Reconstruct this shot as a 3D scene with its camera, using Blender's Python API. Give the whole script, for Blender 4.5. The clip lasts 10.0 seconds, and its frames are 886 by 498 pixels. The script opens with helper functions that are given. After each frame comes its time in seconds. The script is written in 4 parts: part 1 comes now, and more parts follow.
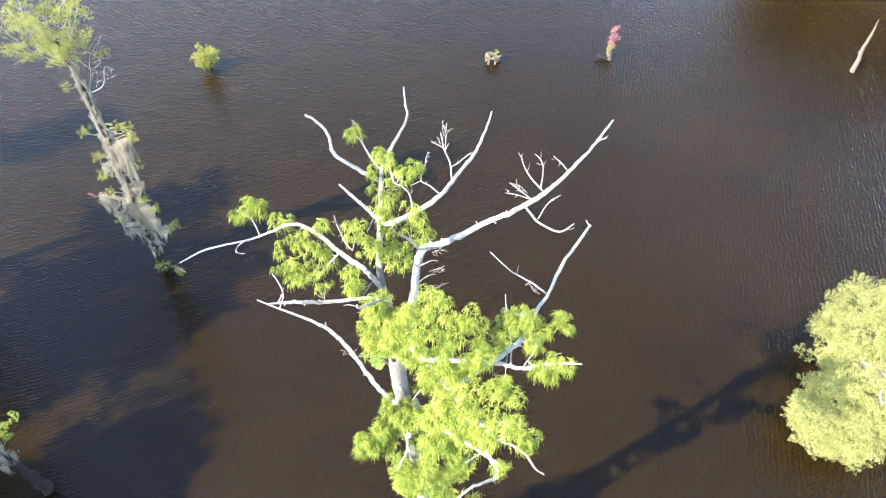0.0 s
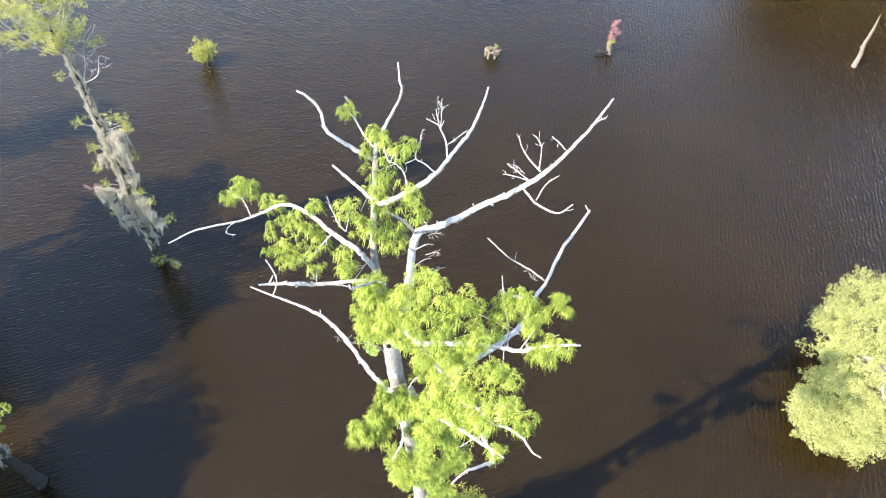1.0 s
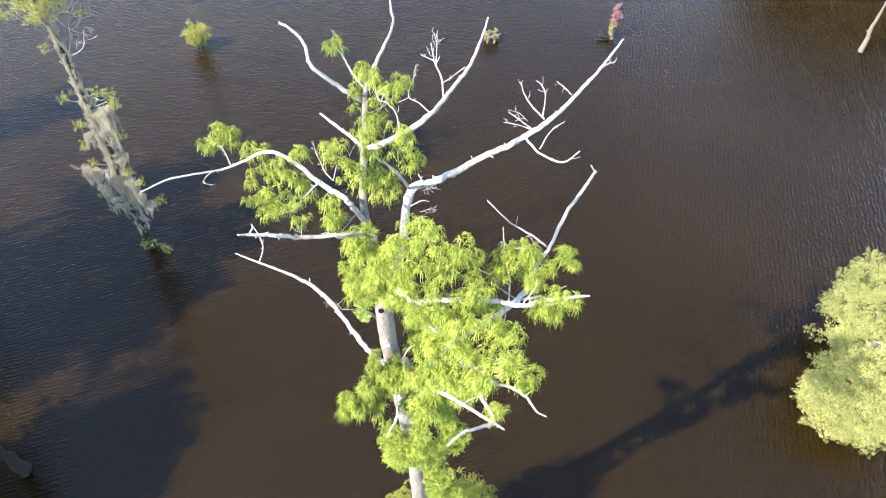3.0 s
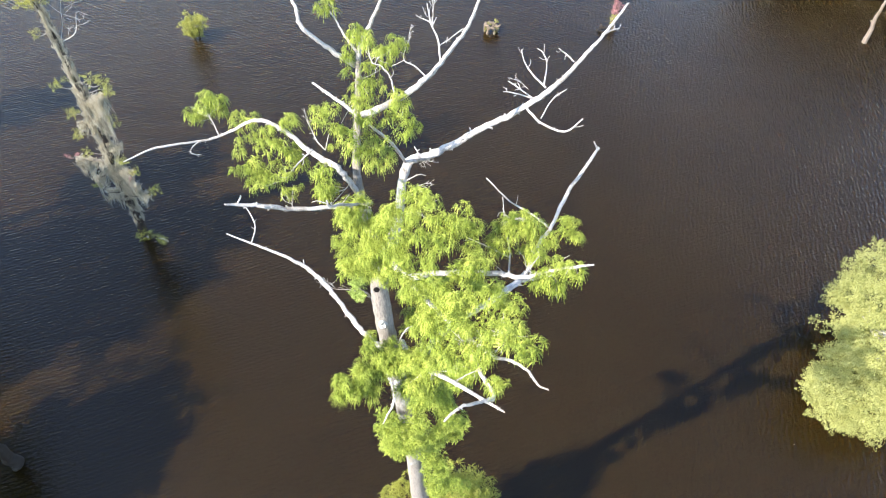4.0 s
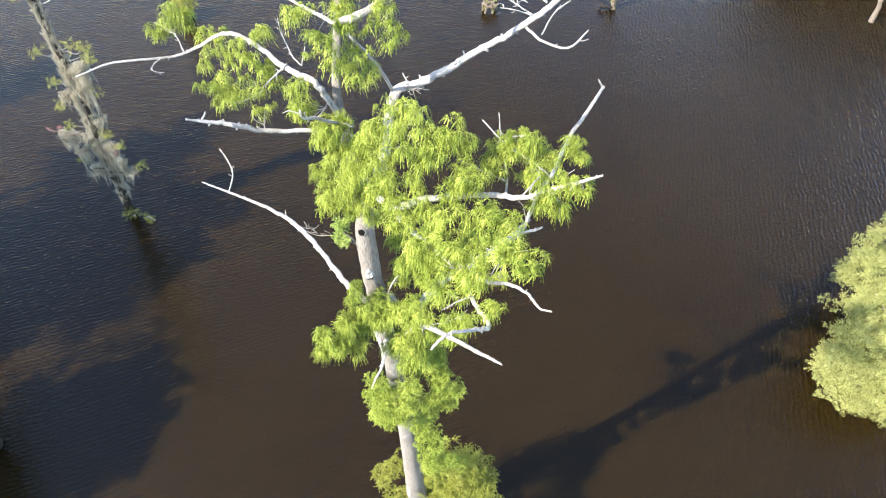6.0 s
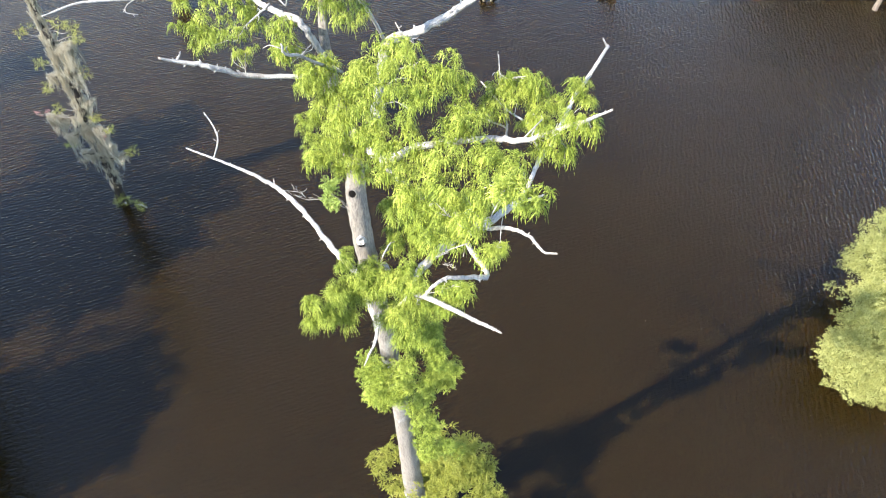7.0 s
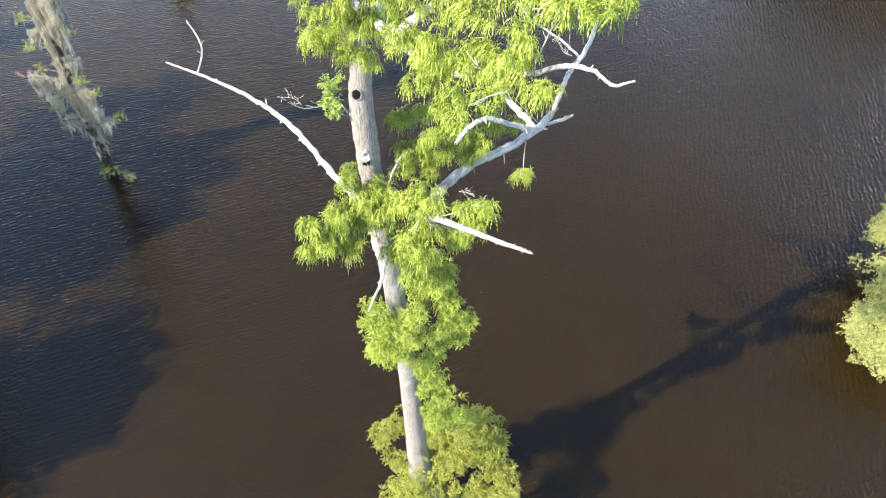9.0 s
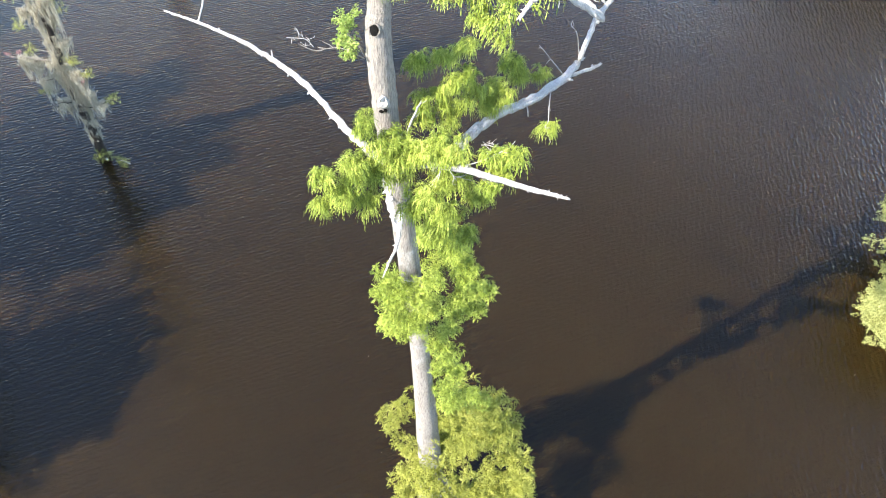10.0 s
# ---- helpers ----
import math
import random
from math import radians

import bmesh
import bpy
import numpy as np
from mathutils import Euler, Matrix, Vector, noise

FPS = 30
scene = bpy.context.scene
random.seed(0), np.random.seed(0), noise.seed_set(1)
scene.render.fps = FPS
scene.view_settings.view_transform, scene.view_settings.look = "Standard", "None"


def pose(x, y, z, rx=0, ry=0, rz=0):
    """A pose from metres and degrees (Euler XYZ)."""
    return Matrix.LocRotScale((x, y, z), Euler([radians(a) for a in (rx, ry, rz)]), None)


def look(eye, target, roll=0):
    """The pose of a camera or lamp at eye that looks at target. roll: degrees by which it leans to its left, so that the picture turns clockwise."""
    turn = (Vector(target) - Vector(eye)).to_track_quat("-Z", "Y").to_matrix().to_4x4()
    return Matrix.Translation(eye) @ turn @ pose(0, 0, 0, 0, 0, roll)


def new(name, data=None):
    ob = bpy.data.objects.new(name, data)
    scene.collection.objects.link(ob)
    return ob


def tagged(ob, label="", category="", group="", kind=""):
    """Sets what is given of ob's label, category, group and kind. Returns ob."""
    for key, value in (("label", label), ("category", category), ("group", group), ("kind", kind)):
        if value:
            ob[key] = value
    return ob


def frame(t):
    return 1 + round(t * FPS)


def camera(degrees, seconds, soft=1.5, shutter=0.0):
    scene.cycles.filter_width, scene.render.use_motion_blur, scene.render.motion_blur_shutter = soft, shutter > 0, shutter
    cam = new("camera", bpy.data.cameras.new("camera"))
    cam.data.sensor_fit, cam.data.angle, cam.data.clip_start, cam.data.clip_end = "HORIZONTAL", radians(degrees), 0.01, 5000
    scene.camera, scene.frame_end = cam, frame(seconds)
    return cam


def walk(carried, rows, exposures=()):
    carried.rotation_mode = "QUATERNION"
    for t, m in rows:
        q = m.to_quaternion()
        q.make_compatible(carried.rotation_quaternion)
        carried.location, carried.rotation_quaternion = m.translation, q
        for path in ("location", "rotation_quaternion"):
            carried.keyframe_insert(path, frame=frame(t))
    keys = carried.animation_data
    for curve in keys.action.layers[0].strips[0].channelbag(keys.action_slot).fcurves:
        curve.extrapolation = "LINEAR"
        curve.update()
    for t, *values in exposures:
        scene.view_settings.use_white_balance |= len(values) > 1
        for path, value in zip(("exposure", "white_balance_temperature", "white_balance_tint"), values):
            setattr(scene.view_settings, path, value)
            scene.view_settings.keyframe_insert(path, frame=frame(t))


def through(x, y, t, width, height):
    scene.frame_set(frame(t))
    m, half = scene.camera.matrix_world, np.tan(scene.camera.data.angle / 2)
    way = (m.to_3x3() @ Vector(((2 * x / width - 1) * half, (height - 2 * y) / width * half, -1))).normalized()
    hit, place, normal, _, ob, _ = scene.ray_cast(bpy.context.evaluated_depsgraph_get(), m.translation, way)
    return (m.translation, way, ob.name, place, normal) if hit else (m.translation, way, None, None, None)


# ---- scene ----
cam = camera(65.1, 10.0, 1.05)
PATH = [
    (0, (-0.079, 0.271, 29.511), (-0.082, 1.545, 27.97), 2.1),
    (0.5, (-0.017, 0.245, 29.298), (-0.021, 1.519, 27.757), 2.1),
    (1, (0.013, 0.21, 29.061), (0.01, 1.485, 27.52), 2.2),
    (1.5, (0.048, 0.196, 28.794), (0.047, 1.471, 27.253), 2.2),
    (2, (0.069, 0.21, 28.478), (0.067, 1.484, 26.936), 2.2),
    (2.5, (0.084, 0.219, 28.142), (0.083, 1.494, 26.6), 2.3),
    (4, (0.169, 0.192, 27.175), (0.167, 1.465, 25.633), 2.2),
    (4.5, (0.221, 0.196, 26.849), (0.219, 1.469, 25.307), 2.2),
    (5, (0.269, 0.203, 26.496), (0.268, 1.476, 24.953), 2.2),
    (5.5, (0.29, 0.176, 26.102), (0.291, 1.448, 24.559), 2.3),
    (6, (0.34, 0.118, 25.681), (0.34, 1.39, 24.138), 2.2),
    (7.5, (0.419, 0.094, 24.292), (0.425, 1.368, 22.75), 2.4),
    (8, (0.395, 0.089, 23.807), (0.402, 1.362, 22.265), 2.5),
    (8.5, (0.316, 0.132, 23.292), (0.322, 1.405, 21.749), 2.5),
    (9, (0.169, 0.169, 22.775), (0.179, 1.442, 21.232), 2.6),
    (9.5, (0.012, 0.197, 22.246), (0.026, 1.469, 20.702), 2.6),
    (10, (-0.209, 0.166, 21.784), (-0.183, 1.437, 20.24), 2.7),
]
walk(cam, [(t, look(eye, target, roll)) for t, eye, target, roll in PATH],
     [(0.0, 2.63, 6600, 15), (1.0, 2.53, 6600, 15), (2.5, 2.39, 6700, 15), (5.0, 2.19, 6800, 14), (7.5, 2.17, 6800, 13), (9.0, 2.24, 6750, 13), (10.0, 2.41, 6650, 13)])

# ---- world and sun ----
SUN_WAY = Vector((0.958, 0.577, -1.0)).normalized()          # the way the sunlight travels
world = bpy.data.worlds.new("sky")
scene.world = world
world.use_nodes = True
wn = world.node_tree
sky = wn.nodes.new("ShaderNodeTexSky")
sky.sky_type = "NISHITA"
sky.sun_disc = False
sky.sun_elevation = radians(41.8)
sky.sun_rotation = radians(239.0)
sky.air_density, sky.dust_density, sky.ozone_density = 1.0, 0.35, 1.6
wn.links.new(sky.outputs[0], wn.nodes["Background"].inputs[0])
wn.nodes["Background"].inputs[1].default_value = 0.153
sun = new("sun", bpy.data.lights.new("sun", "SUN"))
sun.data.energy, sun.data.angle, sun.data.color = 4.15, radians(0.7), (1.0, 0.95, 0.885)
sun.matrix_world = look((0, 0, 60), Vector((0, 0, 60)) + SUN_WAY)


# ---- materials ----
def nodes_of(name):
    m = bpy.data.materials.new(name)
    m.use_nodes = True
    nt = m.node_tree
    return m, nt, nt.nodes["Principled BSDF"], nt.nodes["Material Output"]


def ramp(nt, source, stops):
    r = nt.nodes.new("ShaderNodeValToRGB")
    while len(r.color_ramp.elements) < len(stops):
        r.color_ramp.elements.new(0.5)
    for e, (p, c) in zip(r.color_ramp.elements, stops):
        e.position, e.color = p, (*c, 1.0)
    nt.links.new(source, r.inputs[0])
    return r.outputs[0]


def noise_tex(nt, scale, detail=4.0, rough=0.6, stretch=(1, 1, 1), turn=(0, 0, 0), distortion=0.0, coords="Object"):
    tc = nt.nodes.new("ShaderNodeTexCoord")
    turned, mp = nt.nodes.new("ShaderNodeMapping"), nt.nodes.new("ShaderNodeMapping")
    turned.inputs["Rotation"].default_value = [radians(a) for a in turn]
    mp.inputs["Scale"].default_value = stretch
    n = nt.nodes.new("ShaderNodeTexNoise")
    n.inputs["Scale"].default_value, n.inputs["Detail"].default_value = scale, detail
    n.inputs["Roughness"].default_value, n.inputs["Distortion"].default_value = rough, distortion
    nt.links.new(tc.outputs[coords], turned.inputs[0])
    nt.links.new(turned.outputs[0], mp.inputs[0])
    nt.links.new(mp.outputs[0], n.inputs["Vector"])
    return n.outputs[0]


def wave_tex(nt, scale, turn, distortion, detail_scale):
    """Long parallel crests about 0.31 m apart at scale 1, bent by noise."""
    tc, mp = nt.nodes.new("ShaderNodeTexCoord"), nt.nodes.new("ShaderNodeMapping")
    mp.inputs["Rotation"].default_value = (0, 0, radians(turn))
    w = nt.nodes.new("ShaderNodeTexWave")
    w.wave_type, w.bands_direction, w.wave_profile = "BANDS", "Y", "SIN"
    w.inputs["Scale"].default_value, w.inputs["Distortion"].default_value = scale, distortion
    w.inputs["Detail"].default_value, w.inputs["Detail Scale"].default_value = 2.0, detail_scale
    nt.links.new(tc.outputs["Object"], mp.inputs[0])
    nt.links.new(mp.outputs[0], w.inputs[0])
    return w.outputs["Fac"]


def maths(nt, op, a, b):
    n = nt.nodes.new("ShaderNodeMath")
    n.operation = op
    for i, v in enumerate((a, b)):
        if isinstance(v, (int, float)):
            n.inputs[i].default_value = v
        else:
            nt.links.new(v, n.inputs[i])
    return n.outputs[0]


def mixed(nt, factor, a, b, blend="MIX"):
    n = nt.nodes.new("ShaderNodeMix")
    n.data_type, n.blend_type = "RGBA", blend
    for i, v in ((0, factor), (6, a), (7, b)):
        if isinstance(v, (int, float)):
            n.inputs[i].default_value = v
        elif isinstance(v, tuple):
            n.inputs[i].default_value = (*v, 1.0)
        else:
            nt.links.new(v, n.inputs[i])
    return n.outputs[2]


def bumped(nt, bsdf, height, strength, distance):
    b = nt.nodes.new("ShaderNodeBump")
    b.inputs["Strength"].default_value, b.inputs["Distance"].default_value = strength, distance
    nt.links.new(height, b.inputs["Height"])
    nt.links.new(b.outputs[0], bsdf.inputs["Normal"])


def water_material():
    m, nt, bsdf, out = nodes_of("dark_lake_water")
    silt = noise_tex(nt, 0.09, 3.0, 0.55)
    col = ramp(nt, silt, [(0.3, (0.0097, 0.0059, 0.0017)), (0.7, (0.0129, 0.0079, 0.0023))])
    nt.links.new(col, bsdf.inputs["Base Color"])
    bsdf.inputs["Roughness"].default_value = 0.06
    bsdf.inputs["IOR"].default_value = 1.26
    bsdf.inputs["Subsurface Weight"].default_value = 1.0         # sunlight spreads in the cloudy water
    bsdf.inputs["Subsurface Radius"].default_value = (0.6, 0.4, 0.2)
    bsdf.inputs["Subsurface Scale"].default_value = 2.3
    # two trains of short-crested wind ripples, whose strength changes from patch to patch
    a = noise_tex(nt, 1.0, 2.0, 0.5, (3.3, 9.6, 1), (0, 0, -24), 0.6)
    b = noise_tex(nt, 1.0, 2.0, 0.45, (3.0, 7.6, 1), (0, 0, -74), 0.6)
    c = noise_tex(nt, 9.0, 3.0, 0.6, (0.6, 1.5, 1), (0, 0, -24))
    crest_a = maths(nt, "MULTIPLY", wave_tex(nt, 1.6, -24, 5.5, 0.6), noise_tex(nt, 0.9, 2.0, 0.6, (0.6, 1, 1), (0, 0, -24)))
    crest_b = maths(nt, "MULTIPLY", wave_tex(nt, 1.3, -78, 6.5, 0.8), noise_tex(nt, 1.5, 2.0, 0.6, (0.6, 1, 1), (0, 0, -78)))
    a = maths(nt, "ADD", maths(nt, "MULTIPLY", a, 0.42), maths(nt, "MULTIPLY", crest_a, 0.16))
    b = maths(nt, "ADD", maths(nt, "MULTIPLY", b, 0.66), maths(nt, "MULTIPLY", crest_b, 0.30))
    tc, xyz = nt.nodes.new("ShaderNodeTexCoord"), nt.nodes.new("ShaderNodeSeparateXYZ")
    nt.links.new(tc.outputs["Object"], xyz.inputs[0])
    # the open water to the east is crossed by a second, steeper train
    east = maths(nt, "ADD", maths(nt, "MULTIPLY", xyz.outputs[0], 0.04), noise_tex(nt, 0.08, 3.0, 0.55))
    wa = ramp(nt, east, [(0.3, (1, 1, 1)), (0.62, (0.72, 0.72, 0.72)), (0.95, (0.6, 0.6, 0.6))])
    wb = ramp(nt, maths(nt, "MULTIPLY", east, 0.8), [(0.52, (0.08, 0.08, 0.08)), (0.80, (1, 1, 1))])
    h = maths(nt, "ADD", maths(nt, "MULTIPLY", a, wa), maths(nt, "MULTIPLY", b, wb))
    h = maths(nt, "ADD", h, maths(nt, "MULTIPLY", c, 0.20))
    bumped(nt, bsdf, h, 1.0, 0.060)
    return m


def wood_material(name, dark, pale, spots, grain=(6, 6, 1.2), bump=0.5, rough=0.85, spot_from=0.62):
    m, nt, bsdf, out = nodes_of(name)
    g = noise_tex(nt, 9.0, 5.0, 0.65, grain)
    big = noise_tex(nt, 1.7, 3.0, 0.6)
    fine = noise_tex(nt, 55.0, 3.0, 0.6, (1, 1, 0.35))
    base = ramp(nt, g, [(0.28, dark), (0.55, pale)])
    lichen = ramp(nt, maths(nt, "ADD", maths(nt, "MULTIPLY", big, 0.7), maths(nt, "MULTIPLY", fine, 0.3)), [(spot_from - 0.08, (0, 0, 0)), (spot_from + 0.06, (1, 1, 1))])
    nt.links.new(mixed(nt, lichen, base, spots), bsdf.inputs["Base Color"])
    bsdf.inputs["Roughness"].default_value = rough
    bsdf.inputs["Specular IOR Level"].default_value = 0.2
    bumped(nt, bsdf, maths(nt, "ADD", g, maths(nt, "MULTIPLY", fine, 0.4)), bump, 0.03)
    return m


def leaf_material(name, low, mid, high, through=0.4, tint=(0.30, 0.42, 0.03), gloss=0.25):
    m, nt, bsdf, out = nodes_of(name)
    geo = nt.nodes.new("ShaderNodeNewGeometry")
    patch = noise_tex(nt, 4.0, 2.0, 0.6)
    info = nt.nodes.new("ShaderNodeObjectInfo")
    v = maths(nt, "ADD", maths(nt, "MULTIPLY", geo.outputs["Random Per Island"], 0.46), maths(nt, "MULTIPLY", patch, 0.38))
    v = maths(nt, "ADD", v, maths(nt, "MULTIPLY", info.outputs["Random"], 0.16))
    col = ramp(nt, v, [(0.15, low), (0.5, mid), (0.85, high)])
    nt.links.new(col, bsdf.inputs["Base Color"])
    bsdf.inputs["Roughness"].default_value = 0.55
    bsdf.inputs["Specular IOR Level"].default_value = gloss
    tr = nt.nodes.new("ShaderNodeBsdfTranslucent")
    nt.links.new(mixed(nt, 0.5, col, tint), tr.inputs[0])
    mx = nt.nodes.new("ShaderNodeMixShader")
    mx.inputs[0].default_value = through
    nt.links.new(bsdf.outputs[0], mx.inputs[1])
    nt.links.new(tr.outputs[0], mx.inputs[2])
    nt.links.new(mx.outputs[0], out.inputs[0])
    return m


WATER = water_material()
DEADWOOD = wood_material("bleached_dead_wood", (0.22, 0.205, 0.18), (0.46, 0.44, 0.405), (0.17, 0.155, 0.13), bump=1.0, spot_from=0.60)
BARK = wood_material("weathered_cypress_bark", (0.045, 0.038, 0.030), (0.285, 0.258, 0.22), (0.38, 0.38, 0.35), (11, 11, 0.7), 1.0, spot_from=0.63)
# dark bark, taken nearly black to paint in the crown's shade on the near trunk
DARKBARK = wood_material("shade_darkened_bark", (0.008, 0.0065, 0.005), (0.026, 0.021, 0.017), (0.04, 0.04, 0.036), (8, 8, 0.9), 0.8)
ROOTWOOD = wood_material("mud_stained_root_wood", (0.045, 0.034, 0.024), (0.15, 0.12, 0.085), (0.20, 0.19, 0.13), (5, 5, 2), 0.8)
SNAGWOOD = wood_material("sun_dried_tan_wood", (0.09, 0.072, 0.055), (0.175, 0.145, 0.115), (0.08, 0.065, 0.05), bump=0.5)
# near-black that paints the shade inside the trunk holes
HOLESHADE = wood_material("painted_hole_shade", (0.001, 0.001, 0.001), (0.004, 0.003, 0.002), (0.003, 0.002, 0.002))
NEEDLES = leaf_material("fresh_cypress_needles", (0.025, 0.055, 0.006), (0.185, 0.243, 0.028), (0.42, 0.455, 0.095), 0.20, (0.37, 0.45, 0.055))
OLDNEEDLES = leaf_material("yellowed_cypress_needles", (0.08, 0.10, 0.014), (0.225, 0.24, 0.036), (0.39, 0.385, 0.10), 0.42, (0.40, 0.42, 0.07))
BROADLEAF = leaf_material("bright_vine_leaves", (0.12, 0.18, 0.03), (0.24, 0.32, 0.07), (0.36, 0.43, 0.13), 0.4, (0.32, 0.42, 0.08))
PALELEAF = leaf_material("pale_yellow_green_leaves", (0.165, 0.18, 0.055), (0.28, 0.295, 0.10), (0.385, 0.40, 0.155), 0.38, (0.36, 0.38, 0.13), 0.08)
WILLOW = leaf_material("sparse_green_leaves", (0.11, 0.13, 0.02), (0.235, 0.25, 0.05), (0.40, 0.38, 0.12), 0.42, (0.38, 0.40, 0.07))
DARKLEAF = leaf_material("dull_olive_leaves", (0.03, 0.028, 0.008), (0.075, 0.066, 0.018), (0.12, 0.105, 0.03), 0.3, (0.10, 0.09, 0.02))
REDLEAF = leaf_material("pink_red_leaves", (0.26, 0.09, 0.08), (0.42, 0.18, 0.17), (0.50, 0.30, 0.27), 0.35, (0.45, 0.16, 0.14))
MOSS = leaf_material("grey_green_spanish_moss", (0.17, 0.155, 0.11), (0.37, 0.345, 0.26), (0.55, 0.52, 0.42), 0.34, (0.42, 0.39, 0.29), 0.1)

# ---- mesh helpers ----
rng = np.random.default_rng(7)


def mesh_of(name, verts, tris, material, smooth=False):
    verts, tris = np.asarray(verts, np.float32), np.asarray(tris, np.int32)
    me = bpy.data.meshes.new(name)
    me.vertices.add(len(verts))
    me.vertices.foreach_set("co", verts.ravel())
    me.loops.add(tris.size)
    me.loops.foreach_set("vertex_index", tris.ravel())
    me.polygons.add(len(tris))
    me.polygons.foreach_set("loop_start", np.arange(0, tris.size, 3, dtype=np.int32))
    me.polygons.foreach_set("use_smooth", np.full(len(tris), smooth, bool))
    me.update(calc_edges=True)
    me.materials.append(material)
    return me


def joined(pieces):
    """One pair of arrays out of several (verts, tris)."""
    vs, ts, n = [], [], 0
    for v, t in pieces:
        vs.append(v)
        ts.append(np.asarray(t) + n)
        n += len(v)
    return np.concatenate(vs), np.concatenate(ts)


def part(name, shape, material, parent, label="", smooth=False):
    """A mesh under a thing or under a part; the shape is given in the world."""
    v, t = shape
    base = np.array(parent.matrix_world.translation if parent.parent is None else parent.parent.matrix_world.translation, np.float32)
    ob = new(name, mesh_of(name, np.asarray(v) - base, t, material, smooth))
    ob.parent = parent
    if label:
        ob["label"] = label
    return ob


def thing(name, place, label, category, group=""):
    ob = new(name)
    ob.empty_display_size = 0.3
    ob.matrix_world = Matrix.Translation(place)
    return tagged(ob, label, category, group)


def spline(points, per=6):
    """A smooth line through (x, y, z, radius) points."""
    p = np.array(points, float)
    if len(p) == 2:
        return p[0] + (p[1] - p[0]) * np.linspace(0, 1, per)[:, None]
    q = np.vstack([2 * p[0] - p[1], p, 2 * p[-1] - p[-2]])
    out = []
    for i in range(1, len(q) - 2):
        a, b, c, d = q[i - 1:i + 3]
        for s in np.arange(per) / per:
            out.append(0.5 * (2 * b + (c - a) * s + (2 * a - 5 * b + 4 * c - d) * s * s + (3 * b - a - 3 * c + d) * s ** 3))
    out.append(p[-1])
    out = np.array(out)
    out[:, 3] = np.maximum(out[:, 3], 0.003)
    return out


def tube(points, sides=9, per=6, rough=0.10, wander=0.15, knobs=0.0, ragged=True):
    """A limb: a tapered, uneven, slightly crooked tube with a broken end and, with knobs, the stumps of lost twigs."""
    line = spline(points, per)
    n = len(line)
    c, r = line[:, :3].copy(), line[:, 3]
    inner = np.zeros((n, 3))
    inner[1:-1] = rng.normal(0, 1, (n - 2, 3)) * (r[1:-1] * wander)[:, None]
    c += inner
    tan = np.gradient(c, axis=0)
    tan /= np.linalg.norm(tan, axis=1)[:, None] + 1e-9
    up = np.array((0.31, 0.22, 0.93)) if abs(tan[:, 2].mean()) < 0.8 else np.array((0.9, 0.3, 0.1))
    u = np.cross(tan, up)
    u /= np.linalg.norm(u, axis=1)[:, None] + 1e-9
    w = np.cross(tan, u)
    ang = np.arange(sides) / sides * 2 * math.pi
    lobes = 1 + rough * np.sin(ang * 2 + rng.uniform(0, 6)) * 0.6 + rough * np.sin(ang * 3 + rng.uniform(0, 6)) * 0.5
    rr = r[:, None] * lobes[None] * (1 + rng.normal(0, rough * 0.45, (n, sides)))
    v = c[:, None] + rr[..., None] * (np.cos(ang)[None, :, None] * u[:, None] + np.sin(ang)[None, :, None] * w[:, None])
    if ragged:
        v[-1] += tan[-1] * rng.uniform(-0.2, 1.8, (sides, 1)) * r[-1]
    v = v.reshape(-1, 3)
    i, j = np.meshgrid(np.arange(n - 1), np.arange(sides), indexing="ij")
    a, b = (i * sides + j).ravel(), (i * sides + (j + 1) % sides).ravel()
    t = np.concatenate([np.stack([a, b, b + sides], 1), np.stack([a, b + sides, a + sides], 1)])
    v = np.vstack([v, c[:1], c[-1:]])
    k = np.arange(sides)
    caps = np.concatenate([np.stack([(k + 1) % sides, k, np.full(sides, n * sides)], 1),
                           np.stack([(n - 1) * sides + k, (n - 1) * sides + (k + 1) % sides, np.full(sides, n * sides + 1)], 1)])
    pieces = [(v, np.concatenate([t, caps]))]
    if knobs:
        for s in range(int(knobs)):
            h = rng.integers(n // 5, n - 1)
            way = rng.normal(0, 1, 3)
            way -= tan[h] * way.dot(tan[h])
            way = way / np.linalg.norm(way) + tan[h] * rng.uniform(-0.2, 0.9)
            size = r[h] * rng.uniform(0.25, 0.48)
            long = r[h] * rng.uniform(1.05, 1.75) + 0.006
            pieces.append(tube([(*c[h], size * 1.3), (*(c[h] + way * long * 0.6), size), (*(c[h] + way * long), size * 0.6)], 5, 2, 0.12, 0.0))
    return joined(pieces)


def blades(start, way, long, wide, droop):
    """Leaves or needle sprays as bent diamonds, one row each: where they start, their way, length, width and droop."""
    n = len(start)
    way = way / (np.linalg.norm(way, axis=1)[:, None] + 1e-9)
    side = np.cross(way, rng.normal(0, 0.45, (n, 3)) + np.array((-0.25, -0.2, 0.9)))
    side /= np.linalg.norm(side, axis=1)[:, None] + 1e-9
    long, wide, droop = (np.broadcast_to(a, n)[:, None] for a in (long, wide, droop))
    down = np.array((0, 0, -1.0))
    mid = start + way * long * 0.5 + down * long * droop * 0.16
    end = start + way * long * 0.95 + down * long * droop * 0.65
    v = np.stack([start, mid + side * wide * 0.5, end, mid - side * wide * 0.5], 1).reshape(-1, 3)
    k = np.arange(n)[:, None] * 4
    t = np.concatenate([k + np.array([[0, 1, 3]]), k + np.array([[1, 2, 3]])], 1).reshape(-1, 3)
    return v, t


